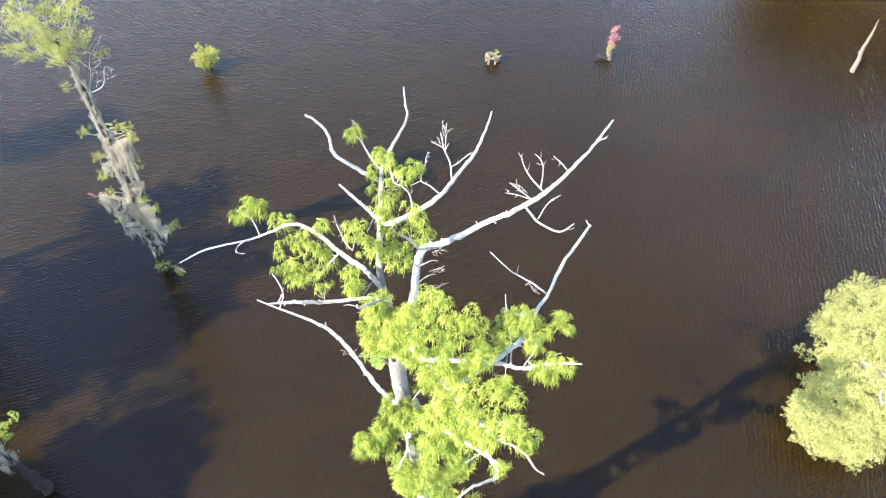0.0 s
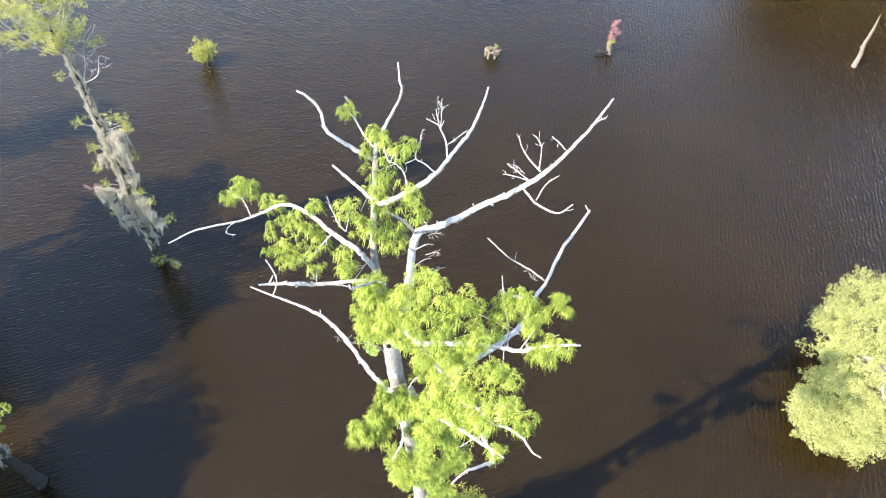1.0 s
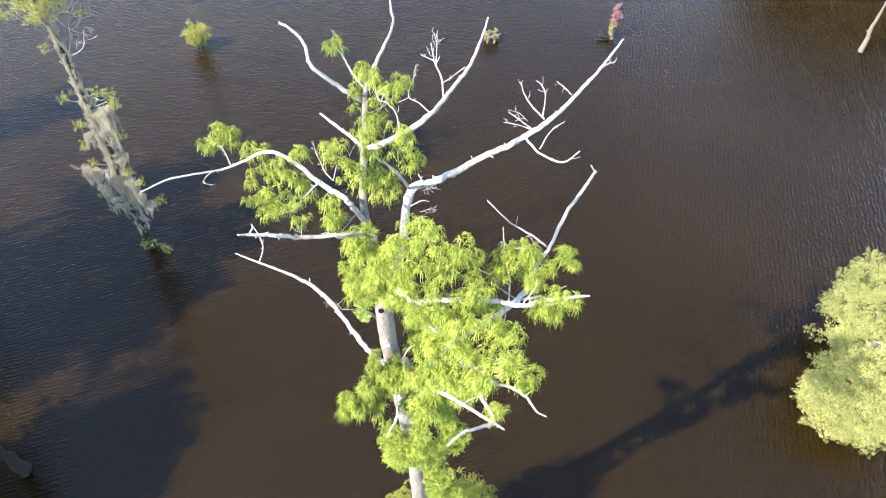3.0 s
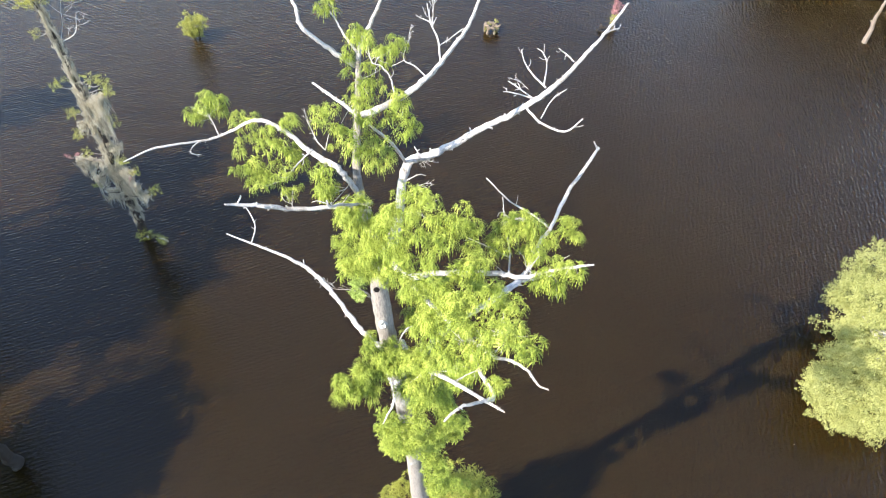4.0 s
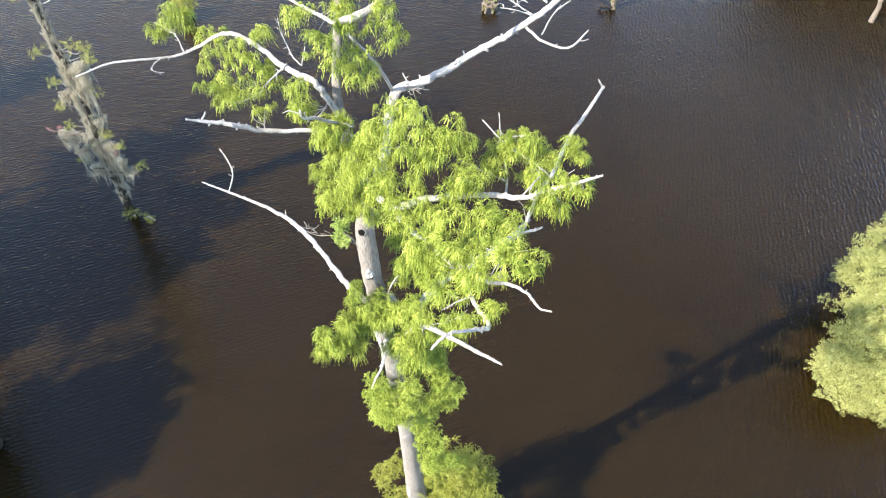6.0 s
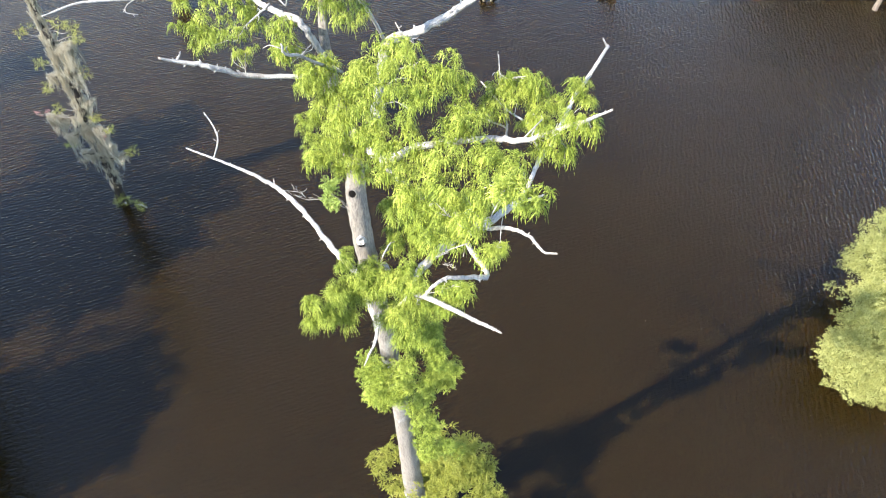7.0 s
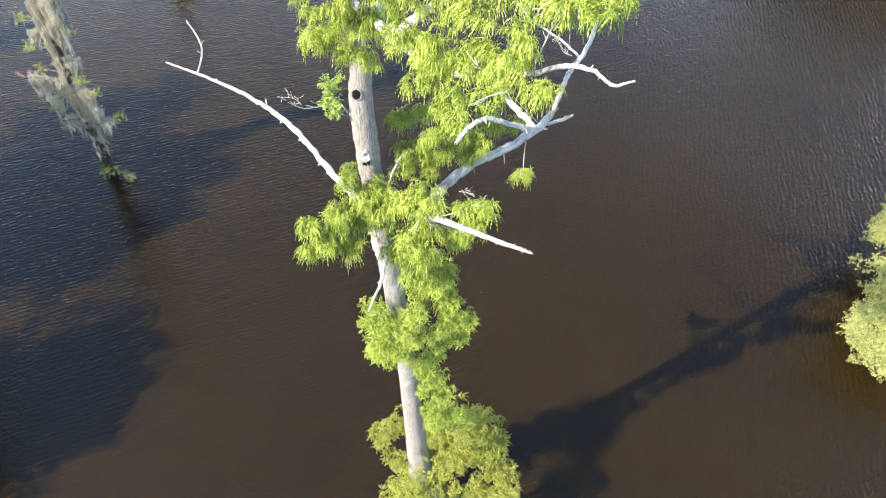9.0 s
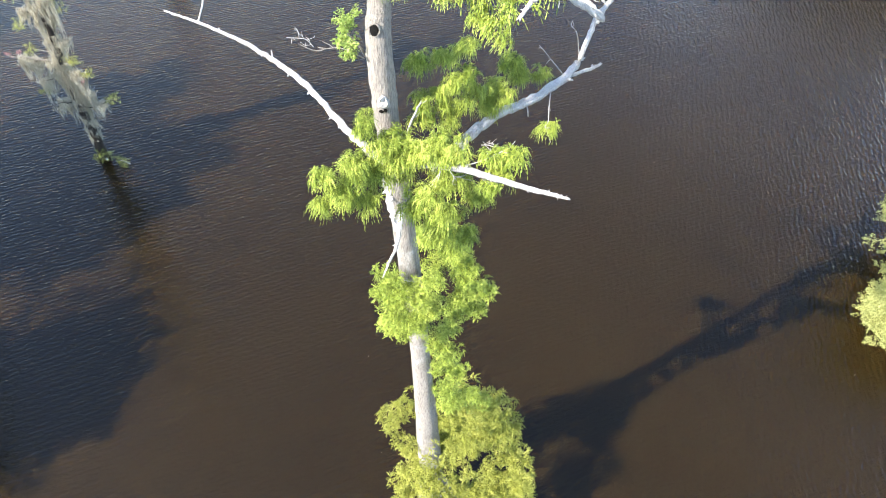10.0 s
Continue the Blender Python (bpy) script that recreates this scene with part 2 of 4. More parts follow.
def fronds(start, way, long, sag, half, steps=4):
    """Feathery sprays: drooping midribs fringed on both sides with needles, each spray one connected strip."""
    n = len(start)
    way = way / (np.linalg.norm(way, axis=1)[:, None] + 1e-9)
    side = np.cross(way, rng.normal(0, 0.35, (n, 3)) + np.array((-0.2, -0.15, 0.9)))
    side /= np.linalg.norm(side, axis=1)[:, None] + 1e-9
    long, sag, half = (np.broadcast_to(a, n) for a in (long, sag, half))
    s = np.linspace(0, 1, steps + 1)
    line = start[:, None] + way[:, None] * (long[:, None] * s * (1 - 0.22 * sag[:, None] * s))[..., None]
    line[..., 2] -= (sag * long)[:, None] * s ** 2
    ahead = np.diff(line, axis=1)
    step = np.linalg.norm(ahead, axis=2, keepdims=True) + 1e-9
    mid = (line[:, :-1] + line[:, 1:]) / 2
    taper = (0.45 + 0.75 * np.sin(math.pi * (s[:-1] + 0.5 / steps) ** 0.8))[None, :, None]
    tips = []
    for sign in (1, -1):
        reach = half[:, None, None] * taper * rng.uniform(0.6, 1.3, (n, steps, 1))
        t = mid + side[:, None] * reach * sign + ahead / step * reach * 0.9
        t[..., 2] -= reach[..., 0] * 0.35
        tips.append(t)
    v = np.concatenate([line, *tips], 1)
    per = v.shape[1]
    k, i = np.arange(n)[:, None] * per, np.arange(steps)[None]
    left = np.stack([k + i, k + i + 1, k + steps + 1 + i], 2)
    right = np.stack([k + i + 1, k + i, k + 2 * steps + 1 + i], 2)
    return v.reshape(-1, 3), np.concatenate([left, right], 1).reshape(-1, 3)


def needle_tuft(heads=4, each=36, hang=1.0, reach=(0.11, 0.26), core=0.15):
    """A few mop heads of fine cypress sprays: they rise a little and then fall all round like hair at hang 1, or stand out as open rosettes at hang 0."""
    S, W, L, D = [], [], [], []
    for k in range(heads):
        az = 2.399 * k + rng.normal(0, 0.3)
        knot = np.array((math.cos(az), math.sin(az), rng.uniform(-0.5, 0.8))) * core * rng.uniform(0.4, 1.0)
        turn = az + rng.uniform(-2.6, 2.6, each)
        rise = rng.uniform(-0.3 + 0.45 * hang, 1.25, each)
        d = np.stack([np.cos(turn) * np.cos(rise), np.sin(turn) * np.cos(rise), np.sin(rise)], 1)
        S.append(knot + d * rng.uniform(0.0, 0.06, (each, 1)))
        W.append(d + rng.normal(0, 0.16, (each, 3)))
        L.append(rng.uniform(*reach, each))
        D.append((0.15 + 1.0 * hang) * rng.uniform(0.7, 1.3, each))
    n = heads * each
    return fronds(np.concatenate(S), np.concatenate(W), np.concatenate(L), np.concatenate(D), rng.uniform(0.0060, 0.0118, n) * (1.4 - 0.3 * hang))


def leaf_tuft(radius=0.45, count=400, size=(0.045, 0.095), flat=0.75, twigs=10):
    """A spray of small broad leaves set along a few twigs."""
    S, W = [], []
    for k in range(twigs):
        az, el = 2.399 * k + rng.normal(0, 0.4), rng.uniform(-0.5, 1.0)
        d = np.array((math.cos(az) * math.cos(el), math.sin(az) * math.cos(el), math.sin(el) * flat))
        s = np.sqrt(rng.uniform(0.02, 1, count // twigs))
        S.append(d[None] * (s * radius * rng.uniform(0.7, 1.1))[:, None] + rng.normal(0, radius * 0.13, (len(s), 3)))
        W.append(d[None] + rng.normal(0, 0.8, (len(s), 3)))
    S, W = np.concatenate(S), np.concatenate(W)
    L = rng.uniform(*size, len(S))
    return blades(S, W, L, L * rng.uniform(0.45, 0.7, len(L)), rng.uniform(0.1, 0.7, len(L)))


def moss_tuft(long=1.0, strands=46, spread=0.16):
    """A hanging beard of moss: many thin, wavy, tapering strands."""
    pieces = []
    steps = 6
    s = np.linspace(0, 1, steps)
    for k in range(strands):
        x0, y0 = rng.normal(0, spread, 2)
        far = long * rng.uniform(0.3, 1.0) * math.exp(-(x0 * x0 + y0 * y0) / (3 * spread * spread))
        sway = rng.normal(0, 0.05, 2) * far
        c = np.stack([x0 * (1 - 0.45 * s) + sway[0] * np.sin(3 * s + k), y0 * (1 - 0.45 * s) + sway[1] * np.sin(2.5 * s + k), -far * s], 1)
        c += rng.normal(0, 0.012, c.shape)
        az = rng.uniform(0, math.pi)
        wide = rng.uniform(0.008, 0.022) * (1 - 0.8 * s ** 2)
        side = np.array((math.cos(az), math.sin(az), 0))[None] * wide[:, None] * 0.5
        v = np.stack([c - side, c + side], 1).reshape(-1, 3)
        a = np.arange(steps - 1) * 2
        pieces.append((v, np.concatenate([np.stack([a, a + 1, a + 3], 1), np.stack([a, a + 3, a + 2], 1)])))
    return joined(pieces)


def placed(shape, place, scale=1.0, squash=1.0):
    """A copy of the shape, turned about the upright by chance, tipped a little, scaled and moved."""
    v, t = shape
    az, tip, about = rng.uniform(0, 6.283), rng.normal(0, 0.22), rng.uniform(0, 6.283)
    turn = Matrix.Rotation(tip, 3, Vector((math.cos(about), math.sin(about), 0))) @ Matrix.Rotation(az, 3, "Z")
    w = v @ np.array(turn).T * scale
    w[:, 2] *= squash
    return w + np.asarray(place, float), t


MOPS = [needle_tuft(4, 27, 0.8 + 0.07 * k) for k in range(6)]
STARS = [needle_tuft(6, 19, 0.14 * k + 0.05, (0.06, 0.14), 0.19) for k in range(6)]
PALETUFTS = [leaf_tuft(0.45, 150, (0.05, 0.115)) for k in range(6)]
COARSETUFTS = [leaf_tuft(0.48, 120, (0.09, 0.17)) for k in range(4)]
AIRYTUFTS = [leaf_tuft(0.36, 154, (0.036, 0.07), 0.8, 7) for k in range(5)]
SMALLTUFTS = [leaf_tuft(0.34, 200, (0.05, 0.10), 0.8) for k in range(4)]
VINETUFTS = [leaf_tuft(0.22, 200, (0.04, 0.075), 0.8) for k in range(2)]
BEARDS = [moss_tuft(1.0, 56, 0.10) for k in range(5)]


def clump(parent, place, spread, count, kinds, material, size=1.0, name="foliage_clump", flat=0.7, anchor=None, twig_mat=None):
    """Several tufts round a place, as one part, with the twig that carries it."""
    pieces = []
    for k in range(count):
        off = rng.normal(0, 1, 3)
        off *= spread * rng.uniform(0.5, 1.25) / (np.linalg.norm(off) + 1e-9) if count > 1 else 0
        off[2] *= flat
        pieces.append(placed(kinds[rng.integers(len(kinds))], np.array(place) + off, size * rng.uniform(0.65, 1.25)))
    ob = tagged(part(name, joined(pieces), material, parent), kind="stuff")
    if anchor is not None and rng.random() < 0.6 and np.linalg.norm(np.array(anchor) - np.array(place)) < 0.36:
        a, b = np.array(anchor, float), np.array(place, float)
        m1 = a * 0.6 + b * 0.4 + rng.normal(0, 0.04, 3)
        twigs = [tube([(*a, 0.008), (*m1, 0.006), (*b, 0.004)], 5, 4, 0.1, 0.3)]
        for k in range(3):
            e = b + rng.normal(0, 1, 3) * (spread + 0.08) * 0.4
            twigs.append(tube([(*m1, 0.004), (*((m1 + e) / 2 + rng.normal(0, 0.025, 3)), 0.003), (*e, 0.002)], 4, 3, 0.1, 0.3))
        part("twig", joined(twigs), twig_mat or DEADWOOD, ob)
    return ob


# ---- the lake ----
me = bpy.data.meshes.new("water")
me.from_pydata([(-1500, -1500, 0), (1500, -1500, 0), (1500, 1500, 0), (-1500, 1500, 0)], [], [(0, 1, 2, 3)])
me.materials.append(WATER)
tagged(new("water", me), "dark brown tannin-stained lake water with small wind ripples", "water", kind="structure")

# ---- the tall half-dead cypress ----
cypress = thing("cypress_tree", (0.0, 8.0, 0.0), "tall half-dead cypress with bleached limbs and bright green tufts", "tree")
GROWN = []


def limb(name, points, twigs=(), material=DEADWOOD, sides=9, knobs=0, label=""):
    """A limb of the cypress with the twigs that grow from it."""
    slim = 1.0 if name == "trunk" else 0.66
    last = len(points) - 1
    points = [(x, y, z, r * slim * (1.0 if slim == 1.0 else 1.10 - 0.40 * k / last)) for k, (x, y, z, r) in enumerate(points)]
    twigs = [[(x, y, z, r * 0.40) for x, y, z, r in tw] for tw in twigs]
    ob = part(name, tube(points, sides, 9, 0.17 if slim < 1 else 0.07, 0.16 if slim < 1 else 0.02, knobs * 2 + 5 if slim < 1 else 0), material, cypress, label, smooth=True)
    GROWN.append(spline(points, 6)[:, :3])
    for tw in twigs:
        pieces = [tube(tw, 6, 4, 0.1, 0.25, 2 if len(tw) > 2 else 0)]
        line = spline(tw, 4)
        for k in range(3 if len(tw) > 2 else 0):
            h = rng.integers(len(line) // 3, len(line) - 1)
            way = line[-1, :3] - line[0, :3]
            long = min(0.22, np.linalg.norm(way) * rng.uniform(0.10, 0.22))
            way = way / np.linalg.norm(way) + rng.normal(0, 0.6, 3)
            way *= long / np.linalg.norm(way)
            a, r = line[h, :3], min(0.6 * line[h, 3], 0.007)
            pieces.append(tube([(*a, r), (*(a + way * 0.55 + rng.normal(0, 0.015, 3)), r * 0.8), (*(a + way), r * 0.5)], 5, 3, 0.1, 0.2))
        part("twig", joined(pieces), material, ob, smooth=True)
        GROWN.append(spline(tw, 4)[:, :3])
    return ob


trunk = limb("trunk", [(0.22, 8.05, -1.2, 0.85), (0.12, 8.02, 0.1, 0.62)] + [(-0.06, 8.00, 1.40, 0.354), (-0.20, 8.00, 4.19, 0.302), (-0.43, 7.95, 8.65, 0.209), (-0.66, 7.90, 12.06, 0.192), (-0.82, 7.85, 13.96, 0.187), (-0.96, 7.85, 15.63, 0.180), (-1.01, 7.85, 16.70, 0.165), (-0.98, 7.85, 17.20, 0.140), (-1.08, 7.80, 18.30, 0.104), (-1.17, 7.80, 19.10, 0.077), (-1.24, 8.00, 19.60, 0.063), (-1.24, 8.40, 20.06, 0.058), (-1.25, 8.80, 20.42, 0.050), (-1.24, 9.05, 20.80, 0.041)], material=BARK, sides=18, label="grey weathered trunk, flared at the waterline")
limb("dead_branch", [(-1.29, 9.05, 20.75, 0.055), (-1.66, 8.95, 21.13, 0.049), (-1.97, 8.85, 21.52, 0.043), (-2.10, 9.10, 21.74, 0.035), (-2.33, 9.30, 21.85, 0.030), (-2.50, 9.38, 21.89, 0.026)], knobs=4)
limb("dead_branch", [(-1.25, 9.05, 20.85, 0.060), (-1.19, 9.20, 21.08, 0.055), (-1.07, 9.30, 21.30, 0.049), (-0.79, 9.30, 21.94, 0.038), (-0.82, 9.50, 22.10, 0.033), (-0.86, 9.75, 22.24, 0.024)], knobs=4)
limb("dead_branch", [(-1.24, 8.50, 20.26, 0.045), (-1.64, 9.10, 20.04, 0.047), (-2.16, 9.80, 19.82, 0.039)], knobs=2, label="short broken branch")
limb("dead_branch", [(-1.13, 8.20, 20.49, 0.068), (-0.60, 8.35, 20.69, 0.068), (-0.17, 8.50, 21.00, 0.062), (0.01, 8.75, 21.07, 0.058), (0.38, 9.05, 21.49, 0.048), (0.54, 9.20, 21.87, 0.038), (0.62, 9.36, 22.12, 0.023)], [[(0.02, 8.75, 21.03, 0.034), (-0.03, 8.90, 21.35, 0.034), (-0.15, 9.10, 21.52, 0.024), (-0.21, 9.26, 21.72, 0.014)], [(-0.15, 9.10, 21.52, 0.019), (-0.28, 9.20, 21.51, 0.014), (-0.36, 9.20, 21.55, 0.010)], [(-0.12, 9.10, 21.47, 0.019), (-0.07, 9.20, 21.54, 0.010)], [(-0.02, 8.90, 21.26, 0.024), (0.14, 9.00, 21.33, 0.019), (0.33, 9.13, 21.42, 0.015)], [(-0.17, 8.50, 21.00, 0.029), (-0.35, 8.55, 21.15, 0.024), (-0.51, 8.64, 21.18, 0.019), (-0.49, 8.80, 21.29, 0.019), (-0.43, 8.90, 21.40, 0.010)], [(-0.51, 8.64, 21.18, 0.014), (-0.68, 8.60, 21.10, 0.010)], [(-0.64, 8.35, 20.78, 0.029), (-0.70, 8.50, 20.97, 0.024), (-0.83, 8.55, 21.12, 0.019), (-0.96, 8.60, 21.13, 0.010)]], knobs=5)
limb("dead_branch", [(-0.74, 7.90, 17.87, 0.135), (-0.66, 8.70, 17.93, 0.116), (-0.55, 9.25, 18.53, 0.115), (-0.15, 9.35, 18.69, 0.103), (0.30, 9.45, 18.90, 0.097), (0.76, 9.52, 19.22, 0.090), (1.47, 9.56, 19.71, 0.082), (2.02, 9.76, 20.13, 0.065), (2.35, 9.90, 20.53, 0.053), (2.58, 10.05, 20.76, 0.042), (2.83, 10.35, 20.93, 0.037), (2.99, 10.50, 21.11, 0.026)], [[(2.58, 10.05, 20.78, 0.037), (2.80, 10.40, 20.67, 0.032), (2.99, 10.65, 20.56, 0.022)], [(-0.58, 9.25, 18.60, 0.075), (-0.75, 8.90, 19.31, 0.065), (-1.06, 8.40, 20.19, 0.050)], [(1.76, 9.65, 20.03, 0.038), (1.55, 9.95, 20.07, 0.033), (1.43, 10.25, 20.08, 0.022), (1.36, 10.40, 20.23, 0.017)], [(1.72, 9.65, 20.10, 0.038), (1.79, 10.15, 20.16, 0.027), (1.71, 10.30, 20.27, 0.022), (1.63, 10.43, 20.25, 0.017)], [(2.18, 9.85, 20.42, 0.027), (2.08, 10.05, 20.41, 0.027), (1.96, 10.20, 20.42, 0.016)], [(1.56, 9.60, 19.85, 0.033), (1.35, 9.80, 19.87, 0.027), (1.16, 9.95, 19.91, 0.017)]] + [[(1.54, 9.58, 19.85, 0.027), (1.29, 9.65, 19.89, 0.027), (1.07, 9.70, 19.88, 0.016)], [(1.47, 9.56, 19.68, 0.055), (1.67, 9.15, 19.71, 0.048), (2.04, 8.80, 19.83, 0.042), (2.24, 8.66, 20.21, 0.025)], [(1.67, 9.10, 19.83, 0.027), (1.83, 9.25, 20.11, 0.021), (2.04, 9.30, 20.28, 0.016)], [(-0.54, 9.05, 18.34, 0.029), (-0.34, 9.10, 18.44, 0.023), (-0.20, 9.15, 18.38, 0.012)], [(-0.58, 8.80, 18.09, 0.029), (-0.38, 8.95, 18.14, 0.017), (-0.24, 9.00, 18.12, 0.012)], [(-0.63, 8.60, 17.87, 0.029), (-0.40, 8.70, 17.89, 0.023), (-0.16, 8.70, 17.74, 0.012)], [(-0.55, 9.25, 18.53, 0.040), (-0.36, 9.35, 18.68, 0.029), (-0.42, 9.40, 18.83, 0.017)]], knobs=9, sides=11, label="long thick bleached dead limb forking into bare twigs")
limb("dead_branch", [(-0.23, 7.85, 14.24, 0.096), (0.23, 8.20, 14.66, 0.104), (0.69, 8.50, 14.93, 0.104), (1.21, 8.90, 14.90, 0.102), (1.88, 9.40, 15.08, 0.099), (2.08, 9.60, 15.57, 0.066), (2.22, 9.86, 15.80, 0.070), (2.47, 10.15, 16.00, 0.066), (2.77, 10.70, 16.49, 0.075), (3.09, 11.00, 16.92, 0.067), (3.33, 11.20, 17.35, 0.053)], [[(3.34, 11.20, 17.32, 0.053), (3.22, 11.25, 17.49, 0.033)], [(1.85, 9.40, 15.02, 0.077), (2.15, 9.30, 15.25, 0.071), (2.29, 9.30, 15.34, 0.044)], [(2.47, 10.40, 15.69, 0.056), (2.08, 10.50, 15.99, 0.048), (1.57, 10.60, 16.28, 0.041), (1.02, 10.70, 16.84, 0.027)], [(1.75, 9.40, 15.07, 0.023), (1.51, 9.30, 15.40, 0.018), (1.30, 9.30, 15.64, 0.009)], [(1.97, 9.50, 15.38, 0.022), (1.88, 9.50, 15.73, 0.017), (1.76, 9.50, 15.87, 0.009)], [(1.56, 9.10, 14.96, 0.018), (1.52, 8.80, 14.86, 0.018), (1.51, 8.60, 14.75, 0.013)], [(1.18, 8.90, 14.85, 0.031), (1.20, 8.70, 14.75, 0.018)]], knobs=6, label="grey limb that bends upward, with a broken stub at its elbow")
limb("branch", [(-1.02, 7.84, 18.15, 0.080), (-0.46, 6.90, 18.37, 0.081), (0.11, 6.45, 19.03, 0.067), (0.87, 6.20, 19.40, 0.064), (1.27, 6.05, 19.53, 0.059), (1.55, 6.05, 19.66, 0.048), (1.86, 5.95, 19.91, 0.043), (2.09, 5.74, 20.26, 0.020)], [[(1.09, 6.12, 19.50, 0.034), (1.16, 6.80, 19.14, 0.032), (1.06, 7.10, 19.46, 0.020), (1.02, 7.40, 19.72, 0.012)], [(1.14, 6.70, 19.16, 0.028), (0.86, 6.90, 19.13, 0.024), (0.49, 7.00, 19.24, 0.012)], [(1.30, 6.08, 19.56, 0.026), (1.51, 6.40, 19.55, 0.019)]], knobs=5)
limb("branch", [(-1.00, 7.84, 17.95, 0.060), (0.11, 6.20, 18.40, 0.051), (0.51, 5.50, 18.88, 0.043), (0.82, 4.93, 19.30, 0.039), (1.07, 4.70, 19.56, 0.038), (1.26, 4.50, 19.67, 0.031), (1.37, 4.30, 19.70, 0.025), (1.47, 4.15, 19.85, 0.015)], [[(0.88, 4.85, 19.48, 0.016), (0.94, 4.80, 19.79, 0.013), (1.01, 4.80, 19.94, 0.008)]], knobs=3)
limb("dead_branch", [(0.55, 5.40, 18.90, 0.037), (0.72, 4.75, 19.14, 0.042), (0.88, 4.40, 19.17, 0.041), (0.68, 4.20, 19.38, 0.034), (0.47, 4.05, 19.55, 0.030), (0.34, 3.95, 19.55, 0.027), (0.26, 3.90, 19.45, 0.023)], [[(0.68, 4.70, 19.30, 0.019), (0.51, 4.60, 19.32, 0.014), (0.35, 4.50, 19.30, 0.005)]], knobs=3, label="hooked broken branch")
limb("dead_branch", [(-0.82, 7.70, 14.59, 0.084), (-0.08, 7.00, 15.26, 0.076), (0.57, 6.50, 15.52, 0.065), (1.14, 6.00, 15.81, 0.048), (1.35, 5.80, 15.93, 0.026)], [[(0.04, 6.90, 15.31, 0.026), (0.36, 6.80, 15.55, 0.018), (0.63, 6.80, 15.73, 0.007)], [(-0.68, 7.60, 15.19, 0.040), (-0.52, 7.60, 15.65, 0.035), (-0.44, 7.50, 15.93, 0.015)]], knobs=5)
limb("dead_branch", [(-0.84, 7.85, 14.33, 0.095), (-1.31, 8.00, 14.64, 0.085), (-1.82, 8.50, 14.80, 0.078), (-2.32, 9.10, 14.91, 0.076), (-2.83, 9.55, 14.97, 0.073), (-3.34, 9.65, 15.27, 0.058), (-4.01, 9.75, 15.53, 0.044), (-4.56, 9.93, 15.60, 0.027)], [[(-2.89, 9.55, 14.99, 0.045), (-2.93, 9.70, 15.09, 0.023)], [(-4.01, 9.75, 15.54, 0.038), (-3.90, 9.90, 15.83, 0.038), (-3.97, 10.10, 15.97, 0.033), (-4.20, 10.36, 16.13, 0.024)]], knobs=4, label="long arching bleached dead limb")
limb("dead_branch", [(-1.02, 7.70, 18.94, 0.060), (-1.47, 7.65, 19.08, 0.051), (-2.17, 7.40, 19.26, 0.062), (-2.53, 7.20, 19.52, 0.064), (-2.86, 7.05, 19.69, 0.047), (-3.00, 6.95, 19.80, 0.027)], [[(-2.89, 7.10, 19.65, 0.035), (-2.85, 7.20, 19.71, 0.024)], [(-1.00, 7.70, 19.15, 0.055), (-1.27, 7.00, 19.84, 0.050), (-1.44, 6.75, 20.08, 0.041), (-1.46, 6.70, 20.23, 0.026)]], knobs=5)
limb("branch", [(-1.20, 7.80, 19.22, 0.072), (-1.44, 7.70, 19.85, 0.064), (-1.68, 7.90, 19.83, 0.065), (-2.02, 8.20, 19.77, 0.059), (-2.38, 8.45, 19.90, 0.055), (-2.82, 8.60, 19.99, 0.051), (-3.30, 8.60, 19.74, 0.039), (-3.64, 8.50, 19.64, 0.034), (-4.33, 8.10, 19.78, 0.030), (-4.75, 7.80, 19.75, 0.017)], [[(-1.92, 8.15, 19.84, 0.033), (-2.05, 8.00, 19.77, 0.033), (-2.18, 7.80, 19.73, 0.020)], [(-1.73, 8.20, 19.78, 0.025), (-1.86, 8.30, 19.85, 0.025), (-1.97, 8.50, 19.90, 0.021), (-2.04, 8.57, 20.05, 0.013)], [(-1.73, 8.20, 19.78, 0.021), (-1.67, 8.30, 20.02, 0.012)], [(-3.49, 8.55, 19.68, 0.026), (-3.65, 8.80, 19.75, 0.022), (-3.76, 8.95, 19.79, 0.013)], [(-3.73, 8.40, 19.70, 0.021), (-3.86, 8.30, 19.65, 0.017), (-3.87, 8.20, 19.60, 0.013), (-3.71, 8.20, 19.57, 0.008)]], knobs=6)
limb("dead_branch", [(-0.95, 7.77, 14.42, 0.125), (-0.90, 7.75, 13.75, 0.130), (-0.83, 7.71, 13.05, 0.070)], knobs=2, label="bleached strip of dead wood running down the trunk")
limb("dead_branch", [(-0.73, 7.60, 13.66, 0.074), (-0.80, 7.20, 13.31, 0.048), (-0.93, 7.10, 12.96, 0.038), (-1.03, 7.00, 12.71, 0.016)], label="thin broken branch hanging beside the trunk")
limb("branch", [(-1.18, 7.90, 16.32, 0.030), (-1.26, 7.85, 16.52, 0.022), (-1.38, 7.80, 16.72, 0.011)], [[(-1.20, 7.90, 16.28, 0.022), (-1.54, 8.00, 16.37, 0.015), (-1.87, 8.10, 16.24, 0.015), (-2.10, 8.10, 16.34, 0.008)]], material=BARK)
limb("branch", [(-1.25, 9.10, 20.95, 0.030), (-1.44, 9.22, 21.16, 0.026), (-1.58, 9.34, 21.36, 0.020), (-1.70, 9.40, 21.50, 0.014)], [[(-1.58, 9.34, 21.36, 0.010), (-1.62, 9.42, 21.56, 0.008), (-1.72, 9.50, 21.72, 0.005)]])


